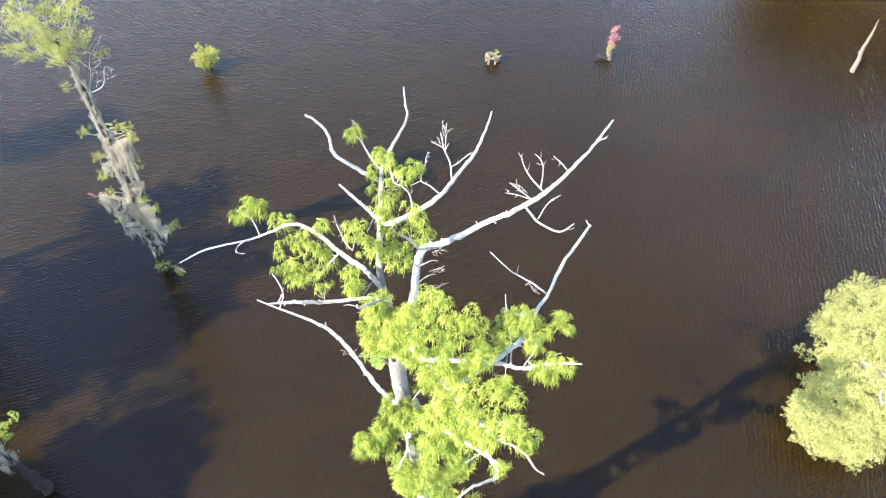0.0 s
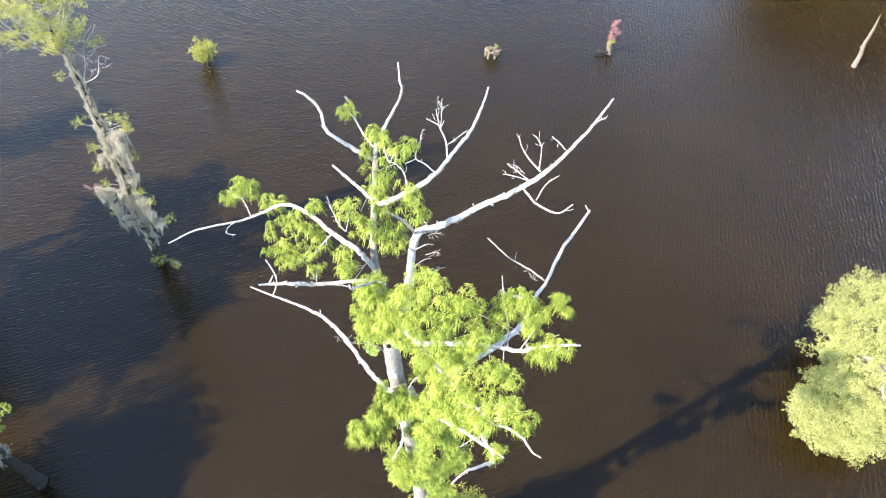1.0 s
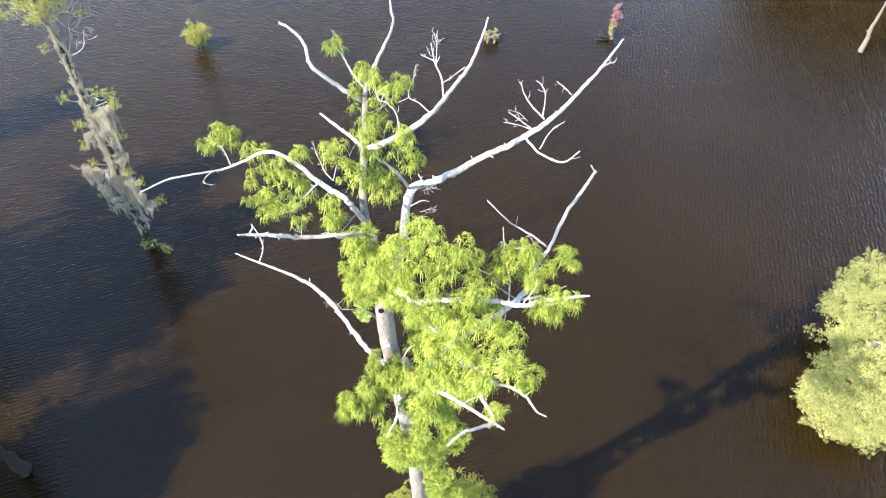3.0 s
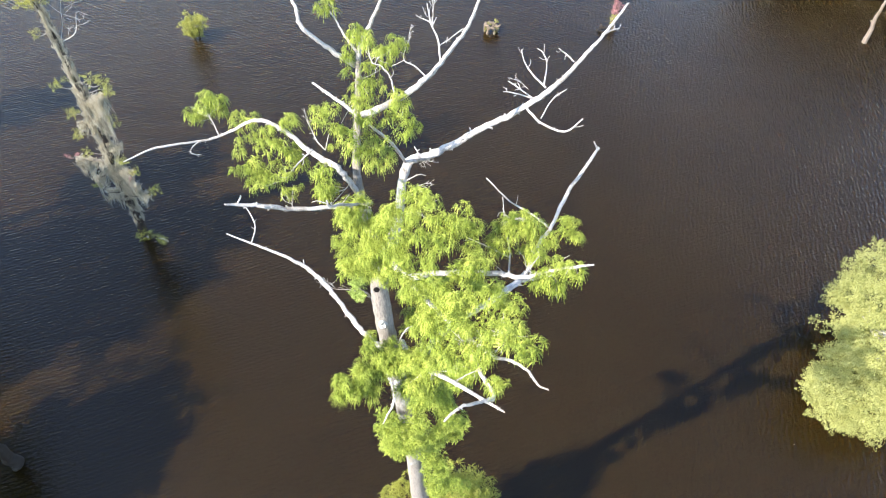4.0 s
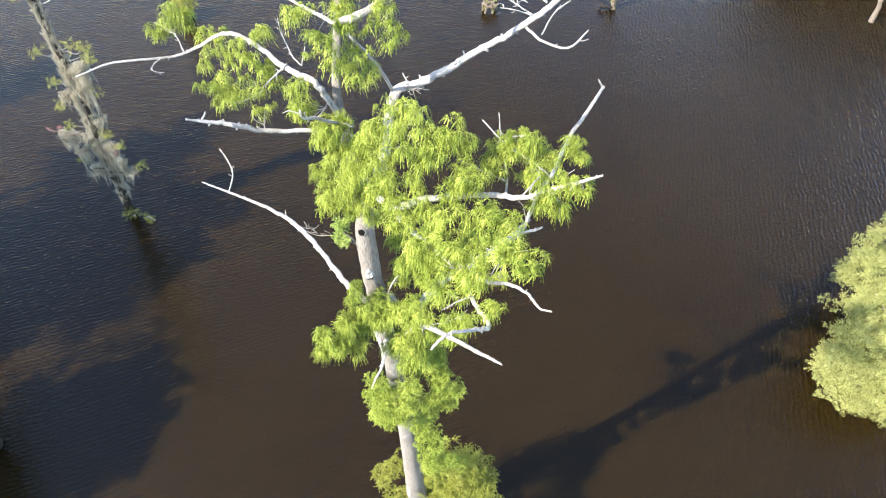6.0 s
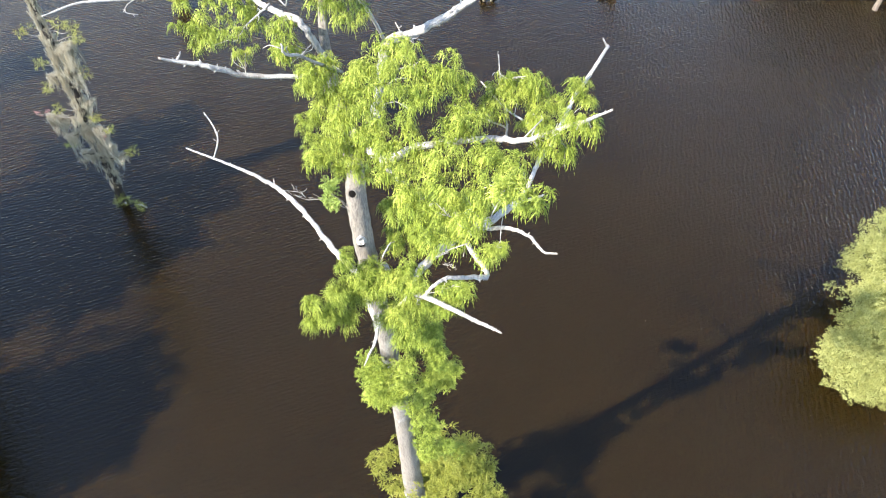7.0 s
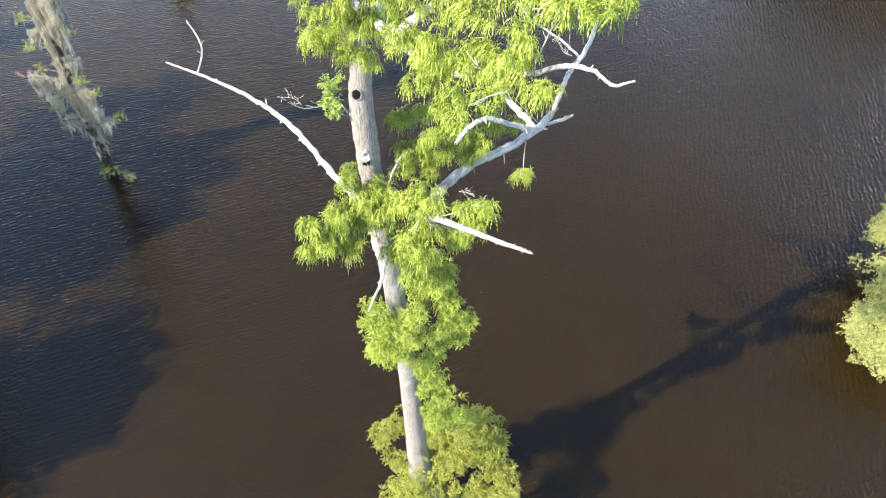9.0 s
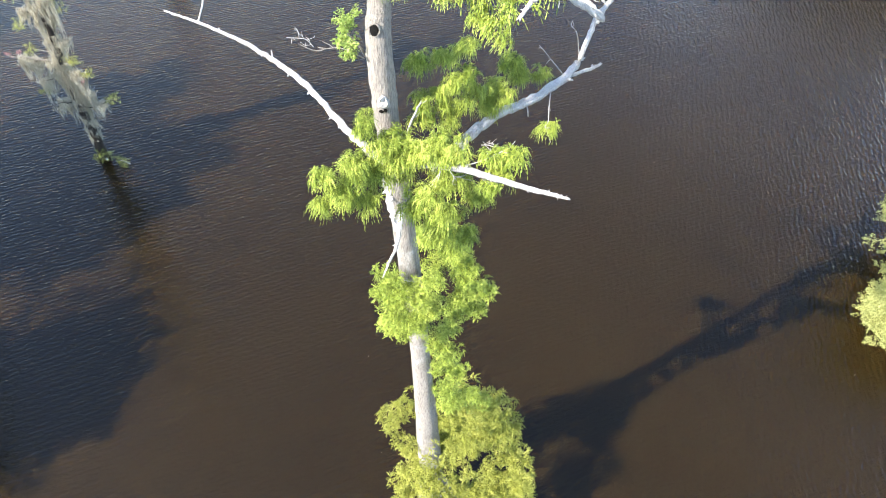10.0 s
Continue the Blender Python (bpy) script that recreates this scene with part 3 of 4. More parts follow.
def bare_sprigs():
    """Sprays of fine dead twigs on the bleached limbs."""
    for p, way, size, n in (((-0.12, 9.1, 21.5), (-0.1, 0.3, 1.0), 0.34, 9), ((-0.45, 8.85, 21.3), (0.2, 0.2, 0.9), 0.22, 6), ((-0.32, 9.1, 18.7), (1.0, 0.1, 0.1), 0.26, 7), ((-0.36, 8.9, 18.35), (1.0, 0.1, 0.1), 0.24, 6),
                            ((-0.35, 8.7, 18.15), (1.0, 0.2, 0.0), 0.3, 8), ((2.3, 10.3, 15.8), (-0.6, 0.4, 0.5), 0.3, 6), ((-2.0, 8.5, 20.0), (-0.2, 0.3, 0.8), 0.22, 5), ((0.45, 8.0, 14.75), (0.6, -0.6, 0.4), 0.25, 7),
                            ((-1.9, 8.1, 16.3), (-1.0, 0.1, 0.3), 0.28, 6), ((1.45, 9.5, 20.1), (-0.9, 0.5, 0.2), 0.3, 6)):
        a, stem = np.array(p), np.array(way) / np.linalg.norm(way) * size * 1.3
        bow = rng.normal(0, 0.12 * size, 3)
        twigs = [tube([(*a, 0.005), (*(a + stem * 0.5 + bow), 0.0035), (*(a + stem), 0.002)], 4, 4, 0.1, 0.3)]
        for k in range(n):
            f = 0.15 + 0.8 * k / n
            q = a + stem * f + bow * math.sin(f * math.pi)
            w = stem / np.linalg.norm(stem) + rng.normal(0, 0.75, 3)
            w *= size * rng.uniform(0.3, 0.65) * (1.1 - 0.5 * f) / np.linalg.norm(w)
            m = q + w * 0.5 + rng.normal(0, 0.02, 3)
            twigs.append(tube([(*q, 0.003), (*m, 0.0025), (*(q + w), 0.0015)], 4, 3, 0.1, 0.3))
            twigs.append(tube([(*m, 0.002), (*(m + w * 0.3 + rng.normal(0, 0.03, 3)), 0.0015)], 4, 3, 0.1, 0.3))
        part("twig_spray", joined(twigs), DEADWOOD, cypress)


bare_sprigs()


def hole_and_stub():
    """The woodpecker hole and the sawn-looking stub below it, on the camera's side of the trunk."""
    # each hole is a shallow disc on the bark, its inner shade painted black
    for name, c, size, stretch in (("nest_hole", (-1.03, 7.682, 16.86), 0.060, 1.35), ("rot_hole", (-0.99, 7.668, 15.60), 0.035, 0.8), ("rot_hole", (-0.93, 7.668, 15.62), 0.026, 1.2)):
        a = np.arange(12) / 12 * 2 * math.pi
        lumps = 1 + rng.normal(0, 0.10, 12)
        rings = []
        for rad, out in ((1.0, 0.03), (0.98, -0.006), (0.6, -0.008), (0.02, -0.008)):
            rings.append(np.stack([c[0] + size * rad * lumps * np.cos(a), c[1] + out + 0.35 * (size * rad * np.cos(a)) ** 2 / 0.16, c[2] + size * stretch * rad * lumps * np.sin(a)], 1))
        v = np.concatenate(rings)
        t = []
        for i in range(3):
            for j in range(12):
                p, q = i * 12 + j, i * 12 + (j + 1) % 12
                t += [(p, q, q + 12), (p, q + 12, p + 12)]
        part(name, (v, np.array(t)), HOLESHADE, trunk, "dark hole in the trunk")
        lip = [(c[0] + size * 1.12 * math.cos(b), c[1] + 0.004, c[2] + size * stretch * 1.12 * math.sin(b), size * 0.2) for b in np.linspace(0, 6.2, 12)]
        part("hole_lip", tube(lip, 6, 2, 0.15, 0.1, ragged=False), BARK, trunk)
    part("broken_stub", tube([(-0.96, 7.80, 15.68, 0.11), (-0.955, 7.66, 15.77, 0.085), (-0.95, 7.60, 15.81, 0.065)], 11, 3, 0.15, 0.05), DEADWOOD, trunk, "pale broken branch stub")
    part("broken_stub", tube([(-0.62, 7.75, 14.95, 0.08), (-0.52, 7.5, 15.15, 0.06)], 9, 3, 0.12, 0.05), DEADWOOD, trunk)


hole_and_stub()


def nearest_on_limbs(p):
    best, far = None, 9e9
    for line in GROWN:
        d = np.linalg.norm(line - np.array(p), axis=1) + 0.35 * np.maximum(line[:, 2] - p[2], 0)
        k = int(d.argmin())
        if d[k] < far:
            best, far = line[k], d[k]
    return best


CROWN_TOP = [(-1.70, 9.40, 21.51, 0.08, 3), (-1.25, 9.20, 21.18, 0.13, 3), (-1.36, 9.05, 20.92, 0.10, 2), (-1.06, 8.90, 21.17, 0.20, 3), (-0.61, 8.70, 21.32, 0.10, 2), (-0.84, 8.80, 21.11, 0.12, 2), (-1.17, 8.80, 20.71, 0.26, 6), (-1.25, 8.60, 20.36, 0.22, 4), (-0.59, 8.30, 20.63, 0.20, 4), (-0.94, 8.30, 20.39, 0.28, 6), (-0.52, 8.20, 20.34, 0.20, 4), (-1.04, 8.10, 20.00, 0.28, 6), (-1.40, 7.90, 20.37, 0.20, 4), (-1.64, 7.80, 20.84, 0.16, 3), (-0.84, 8.00, 19.74, 0.20, 4)]
CROWN_LEFT = [(-3.72, 9.05, 19.92, 0.16, 4), (-3.95, 9.00, 19.72, 0.12, 3), (-3.55, 9.00, 19.86, 0.10, 2), (-3.17, 8.80, 19.72, 0.14, 3), (-2.30, 8.50, 20.05, 0.10, 2), (-2.54, 8.30, 19.91, 0.22, 4), (-2.82, 8.10, 19.81, 0.22, 5), (-2.85, 7.80, 19.62, 0.22, 5), (-2.43, 7.70, 19.61, 0.25, 5), (-2.21, 8.20, 19.73, 0.22, 4), (-1.70, 7.60, 19.79, 0.18, 4), (-1.51, 7.50, 19.52, 0.22, 5), (-1.29, 7.30, 19.47, 0.22, 5), (-2.19, 7.60, 19.42, 0.12, 2)]
CROWN_MIDDLE = [(-1.12, 7.30, 19.25, 0.14, 2), (-0.31, 7.10, 19.82, 0.20, 5), (0.04, 6.90, 19.90, 0.25, 5), (0.34, 6.75, 19.90, 0.18, 4), (0.55, 6.55, 19.78, 0.15, 3), (-0.24, 6.60, 19.79, 0.30, 7), (0.17, 6.60, 19.81, 0.28, 6), (-0.74, 7.00, 18.86, 0.25, 5), (-1.12, 7.20, 18.55, 0.20, 4), (-1.33, 7.50, 17.92, 0.12, 3), (-1.00, 7.35, 18.23, 0.12, 3), (-0.75, 7.20, 18.24, 0.10, 3), (-1.14, 7.40, 18.91, 0.14, 3), (-0.57, 7.00, 18.72, 0.12, 3), (-0.38, 6.30, 19.55, 0.30, 6), (0.00, 6.20, 19.80, 0.28, 5), (-0.06, 6.00, 19.46, 0.30, 6), (-0.38, 6.40, 18.96, 0.15, 3), (-0.23, 6.20, 18.73, 0.10, 3)]
CROWN_FRONT = [(0.10, 6.05, 18.55, 0.16, 4), (0.32, 5.70, 18.82, 0.16, 4), (0.52, 5.35, 19.08, 0.16, 4), (0.70, 5.05, 19.30, 0.14, 3), (-0.20, 6.55, 18.42, 0.16, 4), (-0.48, 6.95, 18.32, 0.16, 4), (-0.72, 7.25, 18.22, 0.14, 4), (0.30, 6.00, 19.35, 0.20, 5), (0.55, 5.95, 19.62, 0.16, 4), (0.10, 5.80, 19.12, 0.30, 6), (0.53, 5.60, 19.65, 0.28, 5), (0.59, 6.20, 19.67, 0.25, 5), (0.87, 5.40, 19.81, 0.25, 5), (1.10, 5.30, 19.84, 0.12, 2)]
CROWN_FRONT += [(0.67, 5.20, 19.60, 0.28, 5), (0.26, 5.50, 18.91, 0.28, 5), (-0.09, 5.80, 18.52, 0.20, 4), (0.74, 4.80, 19.59, 0.20, 4), (0.42, 5.10, 18.98, 0.22, 4), (0.16, 5.40, 18.36, 0.20, 3), (0.93, 4.30, 19.54, 0.11, 3), (1.02, 4.70, 20.10, 0.14, 4), (1.17, 4.50, 20.18, 0.14, 4), (0.85, 4.90, 19.92, 0.14, 4), (0.63, 4.90, 19.18, 0.16, 4), (0.19, 5.60, 18.49, 0.20, 4), (0.41, 5.30, 19.14, 0.20, 3)]
CROWN_RIGHT = [(1.75, 6.05, 19.40, 0.14, 4), (1.50, 6.20, 19.25, 0.14, 3), (1.55, 7.20, 18.90, 0.20, 4), (1.12, 7.10, 19.55, 0.12, 3), (1.34, 7.00, 19.58, 0.14, 4), (1.52, 7.00, 19.58, 0.12, 3), (1.39, 6.90, 19.42, 0.16, 4), (1.12, 6.80, 19.45, 0.14, 4), (0.91, 6.70, 19.38, 0.12, 3), (1.69, 6.90, 19.43, 0.14, 4), (1.52, 6.60, 19.42, 0.14, 4), (2.05, 7.02, 19.47, 0.10, 3), (2.09, 6.92, 19.37, 0.08, 2), (1.79, 6.00, 19.82, 0.12, 4), (1.92, 5.90, 19.87, 0.08, 2), (1.62, 6.00, 19.63, 0.10, 3), (1.06, 7.00, 19.46, 0.10, 2)]
CROWN_RING = [(-0.50, 7.05, 15.42, 0.16, 5), (-0.25, 6.95, 15.52, 0.16, 5), (0.00, 6.88, 15.60, 0.14, 4), (-0.75, 7.10, 15.30, 0.16, 5), (-1.26, 6.95, 15.35, 0.16, 4), (-1.04, 7.00, 15.11, 0.16, 5), (-0.95, 7.05, 15.50, 0.14, 4), (-0.45, 7.20, 14.40, 0.18, 5), (-0.20, 7.15, 13.75, 0.16, 5), (-1.72, 6.55, 14.94, 0.10, 3), (-1.74, 6.60, 15.42, 0.10, 3), (-1.46, 6.55, 15.12, 0.14, 4), (-1.17, 6.65, 14.91, 0.12, 4), (-1.31, 6.75, 15.39, 0.14, 4), (-1.18, 7.25, 15.78, 0.12, 4), (-0.86, 7.30, 15.39, 0.20, 5)]
CROWN_RING += [(-0.47, 7.20, 15.45, 0.20, 5), (-0.09, 7.10, 15.56, 0.20, 5), (-0.77, 7.10, 15.06, 0.20, 5), (-0.22, 6.90, 14.96, 0.22, 6), (0.03, 6.90, 14.51, 0.20, 6), (-0.20, 7.00, 13.89, 0.18, 5), (-0.50, 7.05, 14.44, 0.16, 5), (0.09, 7.00, 14.98, 0.16, 4), (0.46, 7.40, 14.30, 0.12, 4), (0.24, 7.50, 13.33, 0.14, 4), (0.10, 7.70, 12.65, 0.14, 4), (0.74, 6.80, 15.74, 0.10, 3), (0.63, 6.80, 15.41, 0.10, 3), (0.52, 6.75, 15.20, 0.06, 2), (0.50, 6.80, 15.66, 0.08, 2)]
CROWN_BEHIND = [(-0.49, 8.30, 15.96, 0.10, 4), (-0.12, 8.40, 16.01, 0.10, 4), (0.13, 8.50, 16.05, 0.14, 4), (0.17, 8.40, 15.74, 0.14, 4), (-0.03, 8.20, 15.69, 0.12, 4), (0.08, 8.10, 15.42, 0.16, 5), (-0.18, 8.20, 15.53, 0.10, 3), (-0.43, 8.00, 15.51, 0.10, 3), (-0.09, 8.00, 15.26, 0.16, 5), (-0.37, 7.90, 15.26, 0.12, 3), (0.85, 8.80, 15.60, 0.12, 4), (1.02, 8.90, 15.30, 0.12, 4), (1.36, 9.00, 15.27, 0.10, 3), (0.71, 8.60, 15.26, 0.14, 5), (0.58, 8.50, 15.07, 0.12, 4), (0.32, 8.40, 15.40, 0.12, 3), (1.52, 8.50, 14.61, 0.08, 3)]
COLLAR = [(-0.30, 9.30, 11.20, 0.28, 7), (-0.10, 9.50, 10.90, 0.28, 7), (0.10, 9.00, 11.40, 0.25, 6), (-0.45, 9.00, 11.50, 0.20, 5), (-0.15, 8.60, 11.00, 0.25, 6), (0.20, 8.40, 11.60, 0.22, 5), (-0.96, 7.40, 12.12, 0.16, 5), (-1.06, 7.35, 11.76, 0.18, 6), (-0.71, 7.25, 11.92, 0.20, 7), (-0.41, 7.25, 11.94, 0.20, 6), (-0.87, 7.25, 11.30, 0.20, 7), (-0.51, 7.20, 11.30, 0.20, 7), (-0.21, 7.30, 11.44, 0.18, 6), (-0.72, 7.25, 10.84, 0.16, 6), (-0.41, 7.25, 10.82, 0.16, 5), (-0.99, 7.35, 10.77, 0.12, 4), (-0.22, 7.40, 12.07, 0.14, 4)]
COLLAR += [(0.43, 7.70, 11.87, 0.20, 7), (0.67, 7.70, 11.46, 0.18, 7), (0.30, 7.60, 11.49, 0.20, 7), (0.54, 7.65, 10.97, 0.18, 6), (0.23, 7.60, 10.84, 0.16, 5), (0.38, 7.90, 11.94, 0.16, 5), (0.28, 8.10, 11.93, 0.14, 4), (0.08, 7.60, 10.24, 0.16, 5), (-0.07, 7.70, 9.55, 0.14, 4), (0.24, 7.70, 9.23, 0.14, 4), (0.08, 7.75, 8.55, 0.20, 5), (0.42, 7.80, 8.23, 0.20, 5), (0.11, 7.75, 7.52, 0.20, 5), (0.64, 7.85, 7.23, 0.20, 5), (0.26, 7.75, 6.84, 0.20, 5), (0.96, 8.00, 6.47, 0.20, 4)]
CROWN_VEIL = [(-1.33, 7.30, 19.22, 0.14, 4), (-1.17, 7.30, 19.43, 0.14, 4), (-1.00, 7.20, 19.27, 0.16, 4), (-1.23, 7.30, 18.94, 0.16, 4), (-0.92, 7.20, 19.02, 0.16, 4), (-0.71, 7.00, 19.72, 0.16, 4), (-0.51, 6.90, 19.69, 0.16, 4), (-0.70, 7.00, 19.42, 0.16, 4), (-1.38, 7.35, 18.58, 0.14, 4), (-1.00, 7.35, 17.70, 0.12, 4)]
CROWN_VEIL += [(-0.80, 7.30, 17.65, 0.12, 4), (-1.15, 7.40, 17.60, 0.10, 3), (-1.30, 7.40, 17.80, 0.12, 3), (-1.02, 7.20, 18.64, 0.18, 4), (-1.22, 7.20, 18.25, 0.18, 4), (-0.90, 7.15, 18.20, 0.16, 3), (-1.32, 7.30, 17.95, 0.16, 4), (-0.98, 6.95, 18.95, 0.18, 4), (-1.42, 7.45, 18.25, 0.16, 3), (-1.52, 7.60, 17.75, 0.14, 3)]
for zone, size in ((CROWN_TOP, 0.86), (CROWN_LEFT, 0.9), (CROWN_MIDDLE, 0.86), (CROWN_FRONT, 0.82), (CROWN_RIGHT, 0.82), (CROWN_RING, 0.98), (CROWN_BEHIND, 0.86), (COLLAR, 1.05), (CROWN_VEIL, 0.82)):
    kinds = STARS if zone is COLLAR else MOPS
    lift = 0.0 if zone is COLLAR else -0.03 if zone is CROWN_RING else 0.04
    for x, y, z, spread, count in zone:
        count *= 2.0 if zone is COLLAR else 1.5 if zone in (CROWN_RING, CROWN_BEHIND) else 1.1
        clump(cypress, (x, y, z + lift), spread * 1.0, max(1, round(count * 1.25)), kinds, NEEDLES, size * 0.70, anchor=nearest_on_limbs((x, y, z)))
LOW_BUSH = [(2.03, 6.90, 3.63, 0.30, 4), (1.64, 6.50, 3.68, 0.30, 4), (2.33, 6.90, 3.65, 0.30, 4), (1.22, 6.50, 3.44, 0.35, 4), (-1.11, 8.00, 5.65, 0.30, 4), (-0.98, 8.20, 5.56, 0.25, 3), (-0.63, 8.30, 5.70, 0.20, 3), (-0.99, 7.95, 4.60, 0.25, 3), (-0.69, 7.80, 4.25, 0.25, 3), (-0.84, 7.60, 3.01, 0.25, 3), (-0.45, 7.50, 3.49, 0.30, 4), (-0.93, 7.40, 2.05, 0.30, 3), (-0.15, 7.40, 3.76, 0.25, 4), (0.37, 7.70, 5.89, 0.30, 4), (0.86, 7.80, 5.87, 0.30, 5), (1.39, 8.10, 5.44, 0.28, 4), (1.62, 8.50, 5.44, 0.22, 3)]
LOW_BUSH += [(1.42, 8.70, 5.35, 0.15, 2), (2.01, 8.20, 4.42, 0.25, 4), (1.30, 7.80, 4.74, 0.35, 5), (0.69, 7.50, 5.03, 0.35, 5), (1.98, 7.90, 3.83, 0.35, 5), (2.50, 8.10, 2.81, 0.25, 4), (1.82, 7.60, 2.99, 0.35, 5), (1.04, 7.30, 4.09, 0.40, 5), (0.27, 7.40, 4.89, 0.30, 4), (0.46, 7.00, 3.65, 0.35, 4), (1.59, 7.20, 2.78, 0.35, 5), (2.37, 7.70, 2.36, 0.30, 4), (-0.13, 7.10, 2.92, 0.35, 4), (-0.51, 7.00, 2.08, 0.30, 3), (1.17, 6.90, 2.04, 0.40, 5), (2.25, 7.30, 0.94, 0.40, 5)]
LOW_BUSH += [(1.5, 6.7, 3.2, 0.50, 6), (2.0, 7.1, 2.6, 0.50, 6), (2.2, 7.6, 3.4, 0.45, 6), (1.0, 6.5, 3.4, 0.50, 6), (1.6, 6.5, 1.8, 0.50, 6), (2.3, 7.3, 1.4, 0.50, 6), (0.6, 8.6, 5.4, 0.40, 6), (1.2, 8.3, 5.0, 0.40, 6)]
# the heart of the low growth, where the leaves shut out the sun
for k in range(30):
    az, z = k * 2.399, 0.4 + 4.4 * ((k * 0.618) % 1.0)
    out = (2.45 - 0.36 * z) * math.sqrt((k + 0.5) / 30)
    LOW_BUSH.append((0.85 + out * math.cos(az), 8.05 + out * math.sin(az), z, 0.50, 6))
for x, y, z, spread, count in LOW_BUSH:
    clump(cypress, (x, y, z), spread * 1.0, round(1.1 * count) + 1, STARS, OLDNEEDLES, 1.05 if count < 6 else 1.4, anchor=nearest_on_limbs((x, y, z)))
for p in ((-1.42, 7.82, 16.75), (-1.36, 7.80, 16.95), (-1.48, 7.85, 16.55), (-1.36, 7.78, 16.40)):
    clump(cypress, p, 0.1, 2, VINETUFTS, BROADLEAF, 0.7, "leafy_sprout")


# ---- the other trees ----
def grown_limb(parent, name, start, end, r0, r1, material, sag=0.0, sides=7, knobs=2):
    a, b = np.array(start, float), np.array(end, float)
    way = np.linalg.norm(b - a)
    pts = []
    for s in (0, 0.3, 0.65, 1.0):
        p = a + (b - a) * s + (rng.normal(0, 0.075 * way, 3) if 0 < s < 1 else 0)
        p[2] -= sag * math.sin(s * math.pi)
        pts.append((*p, r0 + (r1 - r0) * s))
    return part(name, tube(pts, sides, 4, 0.1, 0.15, knobs), material, parent, smooth=True), pts


def moss_tree():
    """The slim tree hung with moss, with an airy flat crown and little leafy shoots on its trunk."""
    tree = thing("mossy_tree", (-15.1, 22.85, 0), "slender lake tree draped in grey moss with an airy crown", "tree")
    stem = [(-15.1, 22.85, -1.0, 0.55), (-15.1, 22.85, 0.05, 0.27), (-15.05, 22.85, 1.5, 0.19), (-15.15, 22.9, 4.0, 0.17), (-14.9, 22.9, 6.5, 0.16), (-15.0, 22.95, 9.0, 0.14), (-15.05, 22.95, 11.0, 0.13), (-15.2, 23.0, 12.4, 0.11), (-15.3, 23.0, 13.6, 0.06)]
    part("trunk", tube(stem, 12, 6, 0.12, 0.1), DARKBARK, tree, "dark trunk", True)
    # crown limbs and leaf sprays
    for k in range(15):
        az = k * 2.399 + 0.4
        out = rng.uniform(0.6, 1.85)
        z0 = rng.uniform(12.2, 13.2)
        tip = (-15.72 + out * math.cos(az), 23.0 + out * 0.8 * math.sin(az), rng.uniform(13.3, 15.9) - 0.25 * out)
        ob, pts = grown_limb(tree, "branch", (-15.2, 23.0, z0), tip, 0.028, 0.005, BARK, -0.1, knobs=0)
        for j in range(5):
            q = np.array(pts[2][:3]) * (1 - j / 3.2) + np.array(tip) * (j / 3.2) + rng.normal(0, 0.34, 3)
            m = (np.array(pts[1 + j % 3][:3]) + q) / 2 + rng.normal(0, 0.06, 3)
            part("twig", tube([(*pts[1 + j % 3][:3], 0.009), (*m, 0.006), (*q, 0.003)], 4, 3, 0.1, 0.3), DEADWOOD, ob)
            if j < 4 and q[2] > 13.0 - 0.35 * max(0.0, -15.9 - q[0]):
                clump(tree, q, 0.34, 4, AIRYTUFTS, WILLOW, 0.7)
        clump(tree, tip, 0.22, 3, AIRYTUFTS, WILLOW, 0.8)
    for tip in ((-13.4, 22.9, 12.5), (-13.95, 23.3, 13.4)):
        ob, pts = grown_limb(tree, "dead_branch", (-14.95, 22.95, 11.2), tip, 0.02, 0.005, DEADWOOD, -0.15, knobs=0)
        for j in range(6):
            f = 0.3 + 0.11 * j
            q = np.array((-14.95, 22.95, 11.2)) * (1 - f) + np.array(tip) * f
            w = rng.normal(0, 0.22, 3) + np.array((0.34, 0, 0.24))
            m = q + w * 0.5 + rng.normal(0, 0.05, 3)
            part("twig", joined([tube([(*q, 0.006), (*m, 0.005), (*(q + w), 0.0025)], 4, 3, 0.1, 0.3), tube([(*m, 0.005), (*(m + w * 0.4 + rng.normal(0, 0.10, 3)), 0.003)], 4, 3, 0.1, 0.3)]), DEADWOOD, ob)
    # moss clinging to the trunk, and curtains of it hanging from short side branches
    for k in range(230):
        z = 0.7 + 11.7 * (k / 229.0)
        az = rng.uniform(0, 6.283)
        off = rng.uniform(0.14, 0.26) * (1.0 if z < 9.0 else 0.65)
        drop = rng.uniform(1.0, 2.0) if z > 3.0 else rng.uniform(0.7, 1.1)
        part("moss_beard", placed(BEARDS[k % 5], (-15.03 + off * math.cos(az), 22.9 + off * math.sin(az), z + 0.4), rng.uniform(0.55, 0.9) * (1.0 if z < 9.0 else 0.75), drop), MOSS, tree)
